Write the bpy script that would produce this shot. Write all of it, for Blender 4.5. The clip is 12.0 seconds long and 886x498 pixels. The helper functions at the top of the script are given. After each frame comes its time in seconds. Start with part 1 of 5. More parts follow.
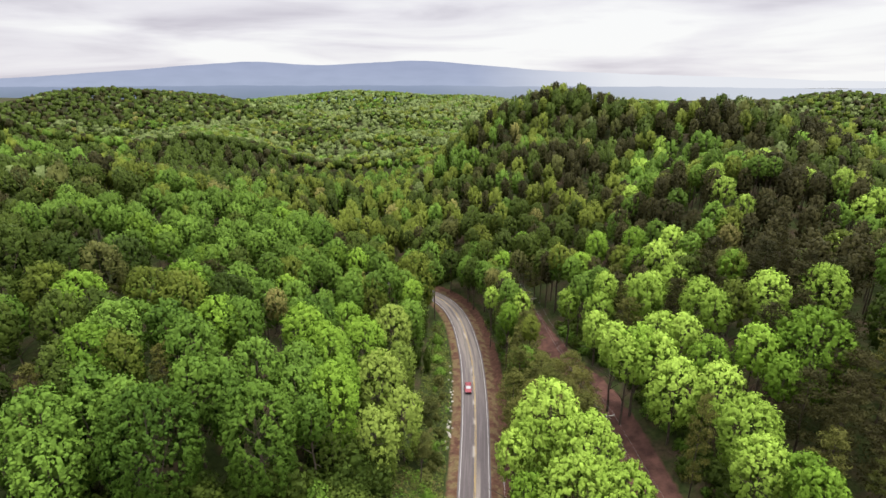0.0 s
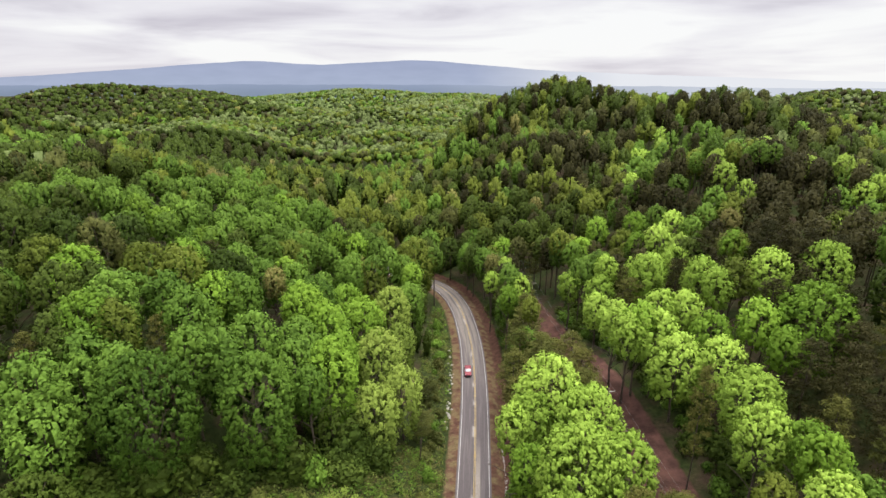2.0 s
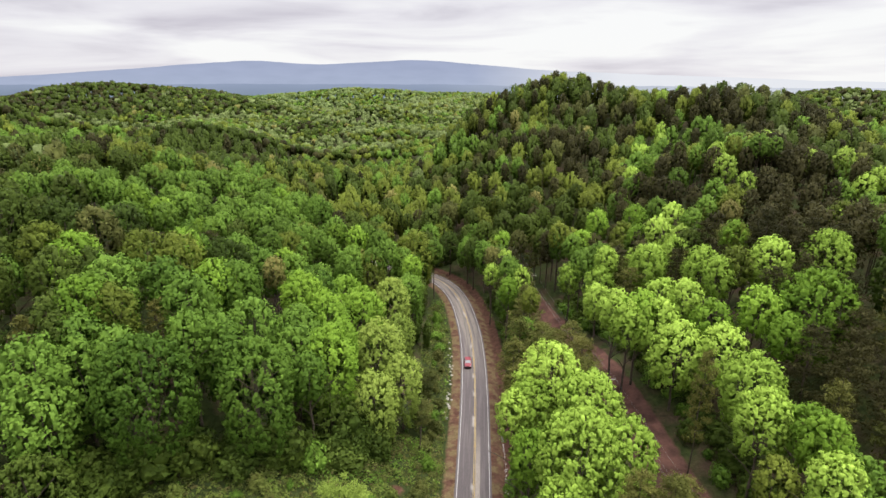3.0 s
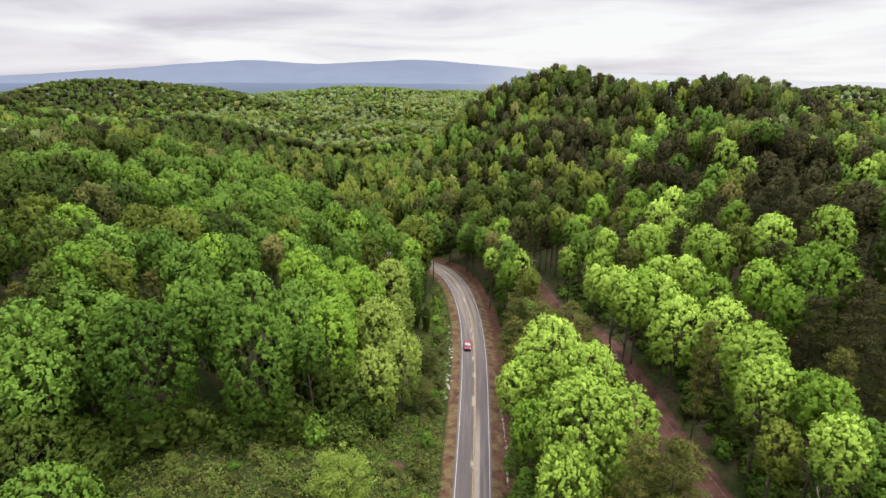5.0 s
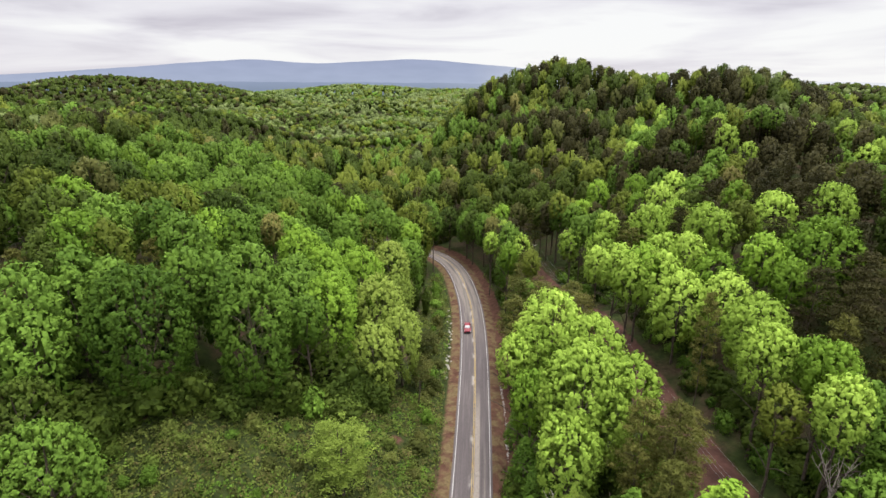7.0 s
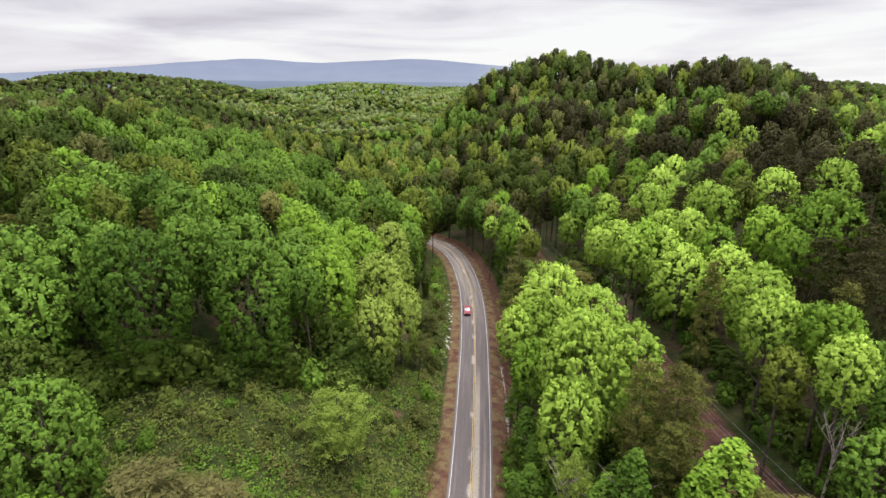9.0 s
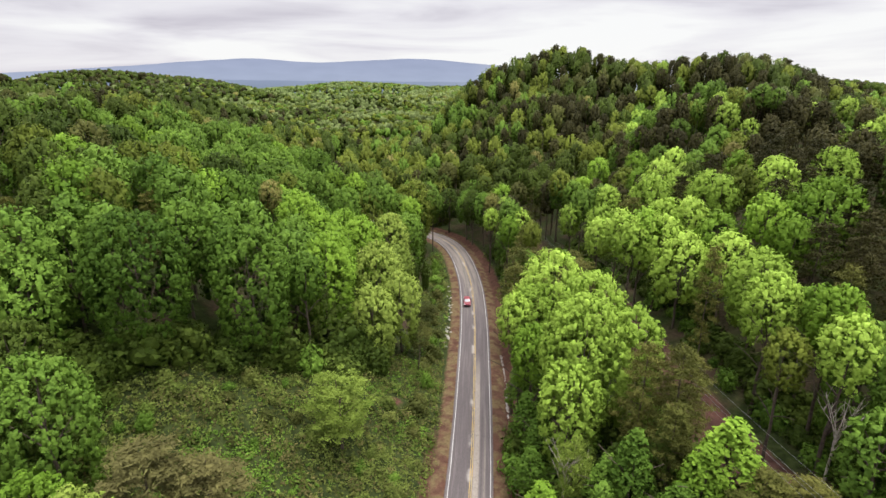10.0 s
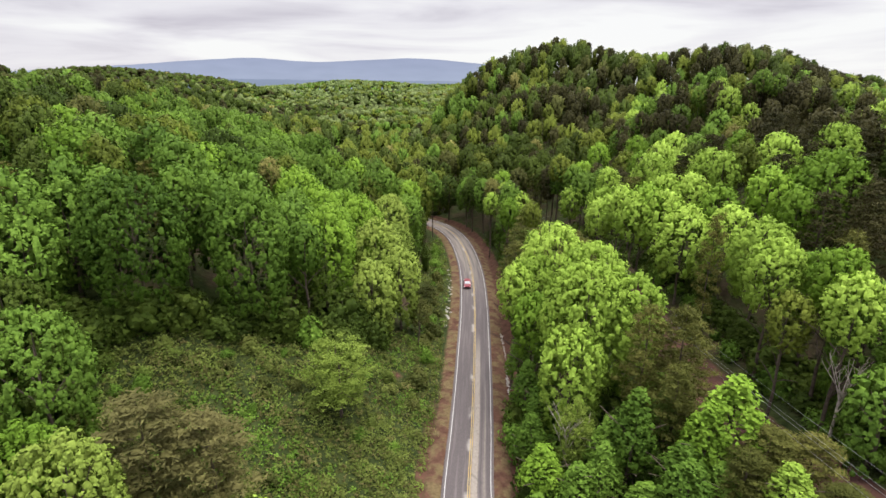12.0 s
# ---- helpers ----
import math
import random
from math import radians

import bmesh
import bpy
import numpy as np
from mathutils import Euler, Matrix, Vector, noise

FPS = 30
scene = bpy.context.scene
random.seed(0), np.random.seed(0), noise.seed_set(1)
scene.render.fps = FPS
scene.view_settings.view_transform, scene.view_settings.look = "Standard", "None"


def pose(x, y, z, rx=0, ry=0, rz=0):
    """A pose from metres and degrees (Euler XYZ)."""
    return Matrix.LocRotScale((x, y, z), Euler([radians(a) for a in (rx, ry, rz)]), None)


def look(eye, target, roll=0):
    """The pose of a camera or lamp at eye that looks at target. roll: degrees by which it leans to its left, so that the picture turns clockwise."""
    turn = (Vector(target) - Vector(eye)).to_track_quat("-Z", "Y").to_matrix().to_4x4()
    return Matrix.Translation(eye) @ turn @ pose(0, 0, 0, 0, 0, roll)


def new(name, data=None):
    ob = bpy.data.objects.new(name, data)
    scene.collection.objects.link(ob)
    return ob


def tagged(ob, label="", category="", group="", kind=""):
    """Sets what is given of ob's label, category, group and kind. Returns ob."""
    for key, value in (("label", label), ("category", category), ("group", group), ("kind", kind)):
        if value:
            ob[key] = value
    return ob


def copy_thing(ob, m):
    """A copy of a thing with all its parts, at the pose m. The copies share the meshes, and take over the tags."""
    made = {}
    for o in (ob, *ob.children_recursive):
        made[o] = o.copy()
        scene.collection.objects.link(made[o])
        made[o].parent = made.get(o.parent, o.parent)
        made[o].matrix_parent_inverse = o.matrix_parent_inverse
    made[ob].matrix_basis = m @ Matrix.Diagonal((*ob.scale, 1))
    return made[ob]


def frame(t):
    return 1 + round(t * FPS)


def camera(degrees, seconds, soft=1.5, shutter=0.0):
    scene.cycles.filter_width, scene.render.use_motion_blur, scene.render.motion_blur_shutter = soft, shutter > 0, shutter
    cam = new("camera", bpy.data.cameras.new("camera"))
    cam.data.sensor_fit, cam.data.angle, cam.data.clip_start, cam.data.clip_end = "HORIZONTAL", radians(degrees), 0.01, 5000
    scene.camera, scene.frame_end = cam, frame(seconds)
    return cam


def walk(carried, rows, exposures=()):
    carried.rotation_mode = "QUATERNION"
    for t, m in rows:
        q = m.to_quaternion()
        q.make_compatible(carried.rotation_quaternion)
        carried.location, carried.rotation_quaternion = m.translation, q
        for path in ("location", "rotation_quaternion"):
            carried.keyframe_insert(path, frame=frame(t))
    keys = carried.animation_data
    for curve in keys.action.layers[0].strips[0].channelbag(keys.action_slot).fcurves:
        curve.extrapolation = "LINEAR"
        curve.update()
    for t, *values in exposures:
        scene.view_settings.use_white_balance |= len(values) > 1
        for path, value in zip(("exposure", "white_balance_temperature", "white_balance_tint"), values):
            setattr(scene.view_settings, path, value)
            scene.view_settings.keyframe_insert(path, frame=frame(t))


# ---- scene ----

# ------------------------------------------------------------------ camera
cam = camera(81.34, 12.0)
EXPOSURE0, EXPOSURE1, ZENITH, SUN_POWER = 0.0, 0.0, 3.2, 4.2
TIMES = [0.0, 0.5, 1.0, 1.5, 2.0, 2.5, 3.0, 4.0, 5.0, 5.5, 6.0, 6.5, 7.0, 8.0, 9.0, 9.5, 10.0, 10.5, 11.0, 11.5, 12.0]


def drone(t):
    """A steady descent, drifting a little backwards, with a slow turn of the gimbal."""
    return pose(-0.047 * t, -0.4523 * t, 83.0 - 2.404 * t, 72.0 + 0.0139 * t, 0, -0.0353 * t) @ pose(0, 0, 0, 0, 0, 0.048 * t)


walk(cam, [(t, drone(t)) for t in TIMES], exposures=[(0.0, EXPOSURE0), (12.0, EXPOSURE1)])

# ------------------------------------------------------------------ light
SUN_UP, SUN_ROUND = 79.0, 70.0      # elevation and compass turn of the veiled sun, degrees


def build_world():
    """Overcast sky: a thin share of clear sky under cloud layers, brighter towards the zenith."""
    w = bpy.data.worlds.new("overcast_sky")
    scene.world = w
    w.use_nodes = True
    nt = w.node_tree
    nt.nodes.clear()
    N, L = nt.nodes.new, nt.links.new
    out = N("ShaderNodeOutputWorld")
    bg = N("ShaderNodeBackground")
    sky = N("ShaderNodeTexSky")
    sky.sky_type = "NISHITA"
    sky.sun_disc = False
    sky.sun_elevation, sky.sun_rotation = radians(SUN_UP), radians(SUN_ROUND)
    dim = N("ShaderNodeMix")
    dim.data_type, dim.blend_type = "RGBA", "MULTIPLY"
    dim.inputs[0].default_value = 1.0
    dim.inputs[7].default_value = (0.1, 0.1, 0.1, 1)
    L(sky.outputs[0], dim.inputs[6])
    co = N("ShaderNodeTexCoord")
    sep = N("ShaderNodeSeparateXYZ")
    L(co.outputs["Generated"], sep.inputs[0])
    # flattened cloud layers: the texture is squeezed towards the horizon
    mp = N("ShaderNodeMapping")
    mp.inputs["Scale"].default_value = (1.3, 0.8, 9.0)
    mp.inputs["Location"].default_value = (0.35, 0.1, 0.4)
    L(co.outputs["Generated"], mp.inputs[0])
    n1 = N("ShaderNodeTexNoise")
    n1.inputs["Scale"].default_value, n1.inputs["Detail"].default_value = 1.7, 7.0
    n1.inputs["Roughness"].default_value, n1.inputs["Distortion"].default_value = 0.5, 0.5
    L(mp.outputs[0], n1.inputs["Vector"])
    ramp = N("ShaderNodeValToRGB")
    e = ramp.color_ramp.elements
    e[0].position, e[0].color = 0.34, (0.64, 0.61, 0.68, 1)
    e[1].position, e[1].color = 0.56, (0.99, 0.99, 0.99, 1)
    m = e.new(0.45)
    m.color = (0.84, 0.82, 0.87, 1)
    # the cloud thins towards the veiled sun on the right
    side = N("ShaderNodeMath")
    side.operation = "MULTIPLY_ADD"
    side.inputs[1].default_value = 0.15
    L(sep.outputs[0], side.inputs[0])
    L(n1.outputs["Fac"], side.inputs[2])
    L(side.outputs[0], ramp.inputs[0])
    # overcast sky: far brighter overhead than at the horizon
    up = N("ShaderNodeMapRange")
    up.inputs["From Min"].default_value, up.inputs["From Max"].default_value = 0.18, 0.9
    up.inputs["To Min"].default_value, up.inputs["To Max"].default_value = 1.0, ZENITH
    L(sep.outputs[2], up.inputs[0])
    bright = N("ShaderNodeVectorMath")
    bright.operation = "SCALE"
    L(ramp.outputs[0], bright.inputs[0])
    L(up.outputs[0], bright.inputs["Scale"])
    mix = N("ShaderNodeMix")
    mix.data_type = "RGBA"
    mix.inputs[0].default_value = 0.93
    L(dim.outputs[2], mix.inputs[6])
    L(bright.outputs[0], mix.inputs[7])
    L(mix.outputs[2], bg.inputs[0])
    bg.inputs[1].default_value = 1.0
    L(bg.outputs[0], out.inputs[0])


build_world()
lamp = bpy.data.lights.new("sun", "SUN")
lamp.energy, lamp.angle, lamp.color = SUN_POWER, radians(40), (1.0, 0.96, 0.9)
sun = new("sun", lamp)
_e, _r = radians(SUN_UP), radians(SUN_ROUND)
sun.matrix_world = look((200 * math.cos(_e) * math.sin(_r), 200 * math.cos(_e) * math.cos(_r), 200 * math.sin(_e)), (0, 0, 0))

# ------------------------------------------------------------------ materials


def material(name):
    m = bpy.data.materials.new(name)
    m.use_nodes = True
    nt = m.node_tree
    nt.nodes.clear()
    out = nt.nodes.new("ShaderNodeOutputMaterial")
    return m, nt, nt.nodes.new, nt.links.new, out


def mix_rgb(N, L, fac, a, b, blend="MIX"):
    x = N("ShaderNodeMix")
    x.data_type, x.blend_type = "RGBA", blend
    for sock, v in ((x.inputs[0], fac), (x.inputs[6], a), (x.inputs[7], b)):
        if isinstance(v, bpy.types.NodeSocket):
            L(v, sock)
        elif isinstance(v, tuple):
            sock.default_value = (*v, 1)
        else:
            sock.default_value = v
    return x.outputs[2]


def noise_fac(N, L, vec, scale, detail=3.0, lo=0.35, hi=0.65, rough=0.5):
    n = N("ShaderNodeTexNoise")
    n.inputs["Scale"].default_value, n.inputs["Detail"].default_value, n.inputs["Roughness"].default_value = scale, detail, rough
    if vec is not None:
        L(vec, n.inputs["Vector"])
    r = N("ShaderNodeMapRange")
    r.inputs["From Min"].default_value, r.inputs["From Max"].default_value = lo, hi
    L(n.outputs["Fac"], r.inputs[0])
    return r.outputs[0]


def foliage(name, young, old, dry, glow=0.08, patch=0.07, rough=0.62):
    """Leaves: colour shifts from tree to tree, from spray to spray, and lets some light through."""
    m, nt, N, L, out = material(name)
    young, old, dry = (tuple(0.78 * v for v in c) for c in (young, old, dry))
    geo = N("ShaderNodeNewGeometry")
    info = N("ShaderNodeObjectInfo")
    f1 = noise_fac(N, L, geo.outputs["Position"], patch, 2.0, 0.32, 0.68)
    c = mix_rgb(N, L, f1, old, young)
    f2 = N("ShaderNodeMath")
    f2.operation = "MULTIPLY"
    f2.inputs[1].default_value = 0.6
    L(geo.outputs["Random Per Island"], f2.inputs[0])
    c = mix_rgb(N, L, f2.outputs[0], c, young)
    f3 = N("ShaderNodeMath")
    f3.operation = "MULTIPLY"
    f3.inputs[1].default_value = 0.5
    L(info.outputs["Random"], f3.inputs[0])
    c = mix_rgb(N, L, f3.outputs[0], c, dry)
    f4 = noise_fac(N, L, geo.outputs["Position"], 0.8, 5.0, 0.35, 0.65)
    f5 = N("ShaderNodeMath")
    f5.operation = "MULTIPLY"
    f5.inputs[1].default_value = 0.45
    L(f4, f5.inputs[0])
    c = mix_rgb(N, L, f5.outputs[0], c, old)
    # every tree has a tone of its own
    at = N("ShaderNodeAttribute")
    at.attribute_name = "tone"
    add = N("ShaderNodeMath")
    L(at.outputs["Fac"], add.inputs[0])
    L(info.outputs["Random"], add.inputs[1])
    tone = N("ShaderNodeMath")
    tone.operation = "FRACT"
    L(add.outputs[0], tone.inputs[0])
    value = N("ShaderNodeMapRange")
    value.inputs["To Min"].default_value, value.inputs["To Max"].default_value = 0.68, 1.20
    L(tone.outputs[0], value.inputs[0])
    spray = N("ShaderNodeMapRange")
    spray.inputs["To Min"].default_value, spray.inputs["To Max"].default_value = 0.84, 1.14
    L(geo.outputs["Random Per Island"], spray.inputs[0])
    both = N("ShaderNodeMath")
    both.operation = "MULTIPLY"
    L(value.outputs[0], both.inputs[0])
    L(spray.outputs[0], both.inputs[1])
    hsv = N("ShaderNodeHueSaturation")
    L(both.outputs[0], hsv.inputs["Value"])
    L(c, hsv.inputs["Color"])
    c = hsv.outputs[0]
    b = N("ShaderNodeBsdfPrincipled")
    b.inputs["Roughness"].default_value = rough
    b.inputs["Specular IOR Level"].default_value = 0.06
    L(c, b.inputs["Base Color"])
    bump = N("ShaderNodeBump")
    bump.inputs["Strength"].default_value, bump.inputs["Distance"].default_value = 0.5, 0.3
    bn = N("ShaderNodeTexNoise")
    bn.inputs["Scale"].default_value, bn.inputs["Detail"].default_value = 1.4, 5.0
    L(geo.outputs["Position"], bn.inputs["Vector"])
    L(bn.outputs["Fac"], bump.inputs["Height"])
    L(bump.outputs[0], b.inputs["Normal"])
    tr = N("ShaderNodeBsdfTranslucent")
    L(mix_rgb(N, L, 0.5, c, young), tr.inputs["Color"])
    sh = N("ShaderNodeMixShader")
    sh.inputs[0].default_value = glow
    L(b.outputs[0], sh.inputs[1])
    L(tr.outputs[0], sh.inputs[2])
    L(sh.outputs[0], out.inputs[0])
    return m


def surface(name, a, b, scale=2.0, rough=0.85, bump=0.0, metal=0.0, spec=0.3, c=None, scale2=0.3):
    """A matt surface in two or three tones of noise at two scales, with relief."""
    m, nt, N, L, out = material(name)
    co = N("ShaderNodeTexCoord")
    geo = N("ShaderNodeNewGeometry")
    col = mix_rgb(N, L, noise_fac(N, L, geo.outputs["Position"], scale, 5.0, 0.3, 0.7), a, b)
    if c:
        col = mix_rgb(N, L, noise_fac(N, L, geo.outputs["Position"], scale2, 3.0, 0.45, 0.7), col, c)
    p = N("ShaderNodeBsdfPrincipled")
    p.inputs["Roughness"].default_value, p.inputs["Metallic"].default_value = rough, metal
    p.inputs["Specular IOR Level"].default_value = spec
    L(col, p.inputs["Base Color"])
    if bump:
        bm = N("ShaderNodeBump")
        bm.inputs["Strength"].default_value = bump
        n = N("ShaderNodeTexNoise")
        n.inputs["Scale"].default_value, n.inputs["Detail"].default_value = scale * 3, 5
        L(geo.outputs["Position"], n.inputs["Vector"])
        L(n.outputs["Fac"], bm.inputs["Height"])
        L(bm.outputs[0], p.inputs["Normal"])
    L(p.outputs[0], out.inputs[0])
    return m


LEAF_LIME = foliage("leaf_lime", (0.355, 0.545, 0.075), (0.200, 0.335, 0.036), (0.37, 0.48, 0.090))
LEAF_GREEN = foliage("leaf_green", (0.158, 0.282, 0.034), (0.062, 0.132, 0.018), (0.160, 0.245, 0.038))
LEAF_DEEP = foliage("leaf_deep", (0.080, 0.128, 0.018), (0.034, 0.062, 0.010), (0.090, 0.110, 0.018))
LEAF_OLIVE = foliage("leaf_olive", (0.118, 0.138, 0.032), (0.052, 0.066, 0.017), (0.126, 0.118, 0.034))
LEAF_MOSS = foliage("leaf_moss", (0.178, 0.232, 0.030), (0.078, 0.112, 0.015), (0.182, 0.200, 0.034))
# pale leaf of the far crowns: the valley's haze is put into its colour
LEAF_HAZED = foliage("leaf_hazed", (0.215, 0.285, 0.092), (0.120, 0.170, 0.054), (0.22, 0.25, 0.094))
LEAF_YOUNG = foliage("leaf_young", (0.30, 0.41, 0.070), (0.165, 0.245, 0.036), (0.31, 0.36, 0.080))
LEAF_FRESH = foliage("leaf_fresh", (0.235, 0.400, 0.040), (0.110, 0.220, 0.020), (0.24, 0.36, 0.045))
LEAF_RUSSET = foliage("leaf_russet", (0.20, 0.19, 0.065), (0.095, 0.09, 0.034), (0.18, 0.15, 0.055), glow=0.15)
LEAF_TAN = foliage("leaf_tan", (0.28, 0.27, 0.08), (0.16, 0.17, 0.04), (0.27, 0.22, 0.08))
NEEDLE = foliage("pine_needle", (0.155, 0.172, 0.038), (0.072, 0.084, 0.018), (0.165, 0.142, 0.040), glow=0.15)
# dark pines of the belts; on distant pines it also carries needle self-shadow
NEEDLE_DARK = foliage("pine_needle_dark", (0.056, 0.058, 0.016), (0.024, 0.026, 0.009), (0.060, 0.050, 0.018), glow=0.1)
SCRUB = foliage("scrub_leaf", (0.190, 0.280, 0.050), (0.068, 0.108, 0.018), (0.175, 0.140, 0.050), patch=0.2)
BARK = surface("bark", (0.10, 0.075, 0.055), (0.045, 0.035, 0.028), 3.0, 0.95, 0.6)
BARK_PALE = surface("bark_pale", (0.42, 0.38, 0.32), (0.20, 0.17, 0.14), 2.0, 0.9, 0.4)
WOOD_POLE = surface("pole_wood", (0.19, 0.15, 0.11), (0.11, 0.085, 0.065), 2.5, 0.9, 0.3)
WOOD_ARM = surface("arm_wood", (0.42, 0.40, 0.36), (0.28, 0.26, 0.23), 2.5, 0.9, 0.2)
PORCELAIN = surface("insulator_glaze", (0.35, 0.33, 0.31), (0.25, 0.24, 0.23), 8.0, 0.25, 0, 0, 0.5)
WIRE = surface("wire_metal", (0.24, 0.24, 0.24), (0.17, 0.17, 0.18), 1.0, 0.45, 0, 0.6)
ROCK = surface("pale_rock", (0.42, 0.40, 0.37), (0.24, 0.22, 0.20), 3.0, 0.9, 0.5)
LINE_WHITE = surface("line_white", (0.44, 0.43, 0.42), (0.30, 0.29, 0.28), 1.5, 0.7)
LINE_YELLOW = surface("line_yellow", (0.38, 0.25, 0.06), (0.30, 0.25, 0.14), 1.2, 0.7)

# ------------------------------------------------------------------ land form
# each hill: centre x, y, spread, height
HILLS = [
    (-75, 90, 45, 25.7), (-45, 60, 30, 10.5), (-135, 200, 60, 9.0), (-260, 320, 90, 20.6), (-330, 240, 100, 49.6), (-220, 90, 90, 39.6),
    (-90, 40, 50, -8.4), (-75, 180, 40, 7.5), (84, 362, 50, 52.7), (135, 295, 50, 34.0), (200, 300, 60, 31.9), (275, 340, 60, 27.5),
    (115, 190, 50, 24.2), (85, 110, 45, 41.8), (320, 150, 110, 29.7)]
SPURS = [
    (35, 240, 45, 7.7), (110, 40, 60, 6.3), (160, 100, 70, 19.9), (60, 440, 60, 9.1), (-130, 390, 70, 1.7), (30, 335, 40, 30.2), (106, 325, 30, -3.9),
    (170, 240, 45, 11.0), (-40, 260, 45, 13.6), (48, 68, 27, 0.1), (48, 112, 25, 1.6), (50, 24, 27, 10.6)]
KNOLLS = [
    (-100, 135, 35, 10.7), (-60, 80, 30, -0.4), (-150, 205, 55, 18.9), (-70, 130, 30, -1.6), (-40, 165, 35, 2.7), (-160, 375, 50, 10.8),
    (90, 175, 35, 11.4), (145, 240, 45, 11.0), (55, 265, 35, 22.8), (75, 100, 35, -11.9), (20, 305, 35, 10.4), (-50, 320, 50, -7.4),
    (100, 130, 40, -24.3), (60, 225, 35, -2.8), (-95, 280, 50, 13.2), (-25, 240, 40, -11.9), (55, 130, 25, -5.7), (105, 320, 30, 11.6),
    (-110, 200, 35, 2.2)]
FAR_HILLS = [
    (-590, 900, 190, 55.9), (-400, 980, 120, 21.2), (-40, 1040, 200, 25.7), (-230, 860, 70, 7.1), (-200, 1450, 220, 24.8), (-520, 1450, 180, 21.6),
    (640, 850, 150, 49.1), (420, 1150, 200, 35.6), (70, 1260, 170, 20.6), (880, 980, 200, 34.4), (-1050, 1000, 260, 42.5)]
FAR_SPURS = [
    (-110, 590, 110, 11.9), (-290, 740, 140, 14.1), (0, 760, 130, 1.6), (-50, 470, 70, 15.0), (-270, 1080, 170, 12.4), (-150, 1120, 150, -19.6),
    (120, 560, 110, 2.4), (-420, 700, 150, 20.5), (200, 800, 160, 21.3), (-230, 560, 90, 35.7), (-195, 470, 70, 23.6), (-165, 343, 42, 8.4),
    (-100, 322, 32, -11.0), (-140, 425, 45, 3.9)]
FAR_KNOLLS = [
    (-100, 500, 80, -15.2), (-450, 830, 120, 6.7), (-600, 830, 120, 8.6), (-330, 860, 90, 12.1), (-430, 1180, 180, -3.3), (-250, 1550, 220, 26.0),
    (60, 1400, 200, 17.9), (-60, 720, 90, 0.5), (-100, 790, 70, 22.4), (550, 760, 110, 16.5), (430, 760, 90, 26.0), (-700, 860, 120, -7.2),
    (0, 1050, 120, 5.1), (-30, 620, 90, 7.6), (130, 480, 80, 27.9), (-190, 560, 90, -25.1), (300, 600, 150, 14.2)]
ROAD_Z = 2.7
ROAD_LINE = [(-6, -320), (-2.5, -160), (0.2, -60), (1.6, 0), (3.3, 47), (4.7, 63), (5.6, 74), (6.5, 86), (7.4, 99), (8.1, 111), (8.6, 125), (8.6, 138),
             (7.8, 151), (6.4, 163), (4.0, 173.5), (0.4, 182), (-4.5, 188.5), (-12, 195), (-24, 203), (-40, 216)]


def smooth_line(points, step=1.5):
    """A rounded line through the points, as equal steps."""
    p = np.array(points, float)
    pts = []
    for i in range(len(p) - 1):
        a, b = p[i], p[i + 1]
        ta = (p[i + 1] - p[max(i - 1, 0)]) * 0.5
        tb = (p[min(i + 2, len(p) - 1)] - p[i]) * 0.5
        la = np.linalg.norm(b - a)
        ta = ta / max(np.linalg.norm(ta), 1e-6) * la
        tb = tb / max(np.linalg.norm(tb), 1e-6) * la
        for s in np.linspace(0, 1, max(3, int(la / step)), endpoint=False):
            pts.append((2 * s ** 3 - 3 * s ** 2 + 1) * a + (s ** 3 - 2 * s ** 2 + s) * ta + (-2 * s ** 3 + 3 * s ** 2) * b + (s ** 3 - s ** 2) * tb)
    pts.append(p[-1])
    pts = np.array(pts)
    d = np.r_[0, np.cumsum(np.linalg.norm(np.diff(pts, axis=0), axis=1))]
    u = np.arange(0, d[-1], step)
    return np.stack([np.interp(u, d, pts[:, 0]), np.interp(u, d, pts[:, 1])], 1)


ROAD = smooth_line(ROAD_LINE)
_t = np.gradient(ROAD, axis=0)
ROAD_DIR = _t / np.linalg.norm(_t, axis=1, keepdims=True)
ROAD_SIDE = np.stack([ROAD_DIR[:, 1], -ROAD_DIR[:, 0]], 1)        # to the right of the way ahead


def road_offset(x, y):
    """Signed distance from the road's centre line, right is plus."""
    x, y = np.atleast_1d(np.asarray(x, float)), np.atleast_1d(np.asarray(y, float))
    best = np.full(x.shape, 1e9)
    sign = np.ones(x.shape)
    for k in range(0, len(ROAD), 2):
        dx, dy = x - ROAD[k, 0], y - ROAD[k, 1]
        d = np.hypot(dx, dy)
        closer = d < best
        best = np.where(closer, d, best)
        sign = np.where(closer, np.sign(dx * ROAD_SIDE[k, 0] + dy * ROAD_SIDE[k, 1]), sign)
    return best * sign


def smoothstep(a, b, v):
    u = np.clip((v - a) / (b - a), 0, 1)
    return u * u * (3 - 2 * u)


def waves(x, y, size, seed):
    """Gentle unevenness, a sum of turned sine waves."""
    r = np.random.RandomState(seed)
    z = 0
    for _ in range(6):
        a, p, s = r.uniform(0, 6.28), r.uniform(0, 6.28), size * r.uniform(0.6, 1.6)
        z = z + np.sin((x * np.cos(a) + y * np.sin(a)) * 6.28 / s + p)
    return z / 6


def line_centre(y):
    """The cleared strip under the power line: its centre at y."""
    return np.interp(y, [-200, 0, 40, 60, 80, 100, 130, 160, 200], [43, 42.5, 41.5, 40.5, 39, 37, 33.3, 29.3, 23])


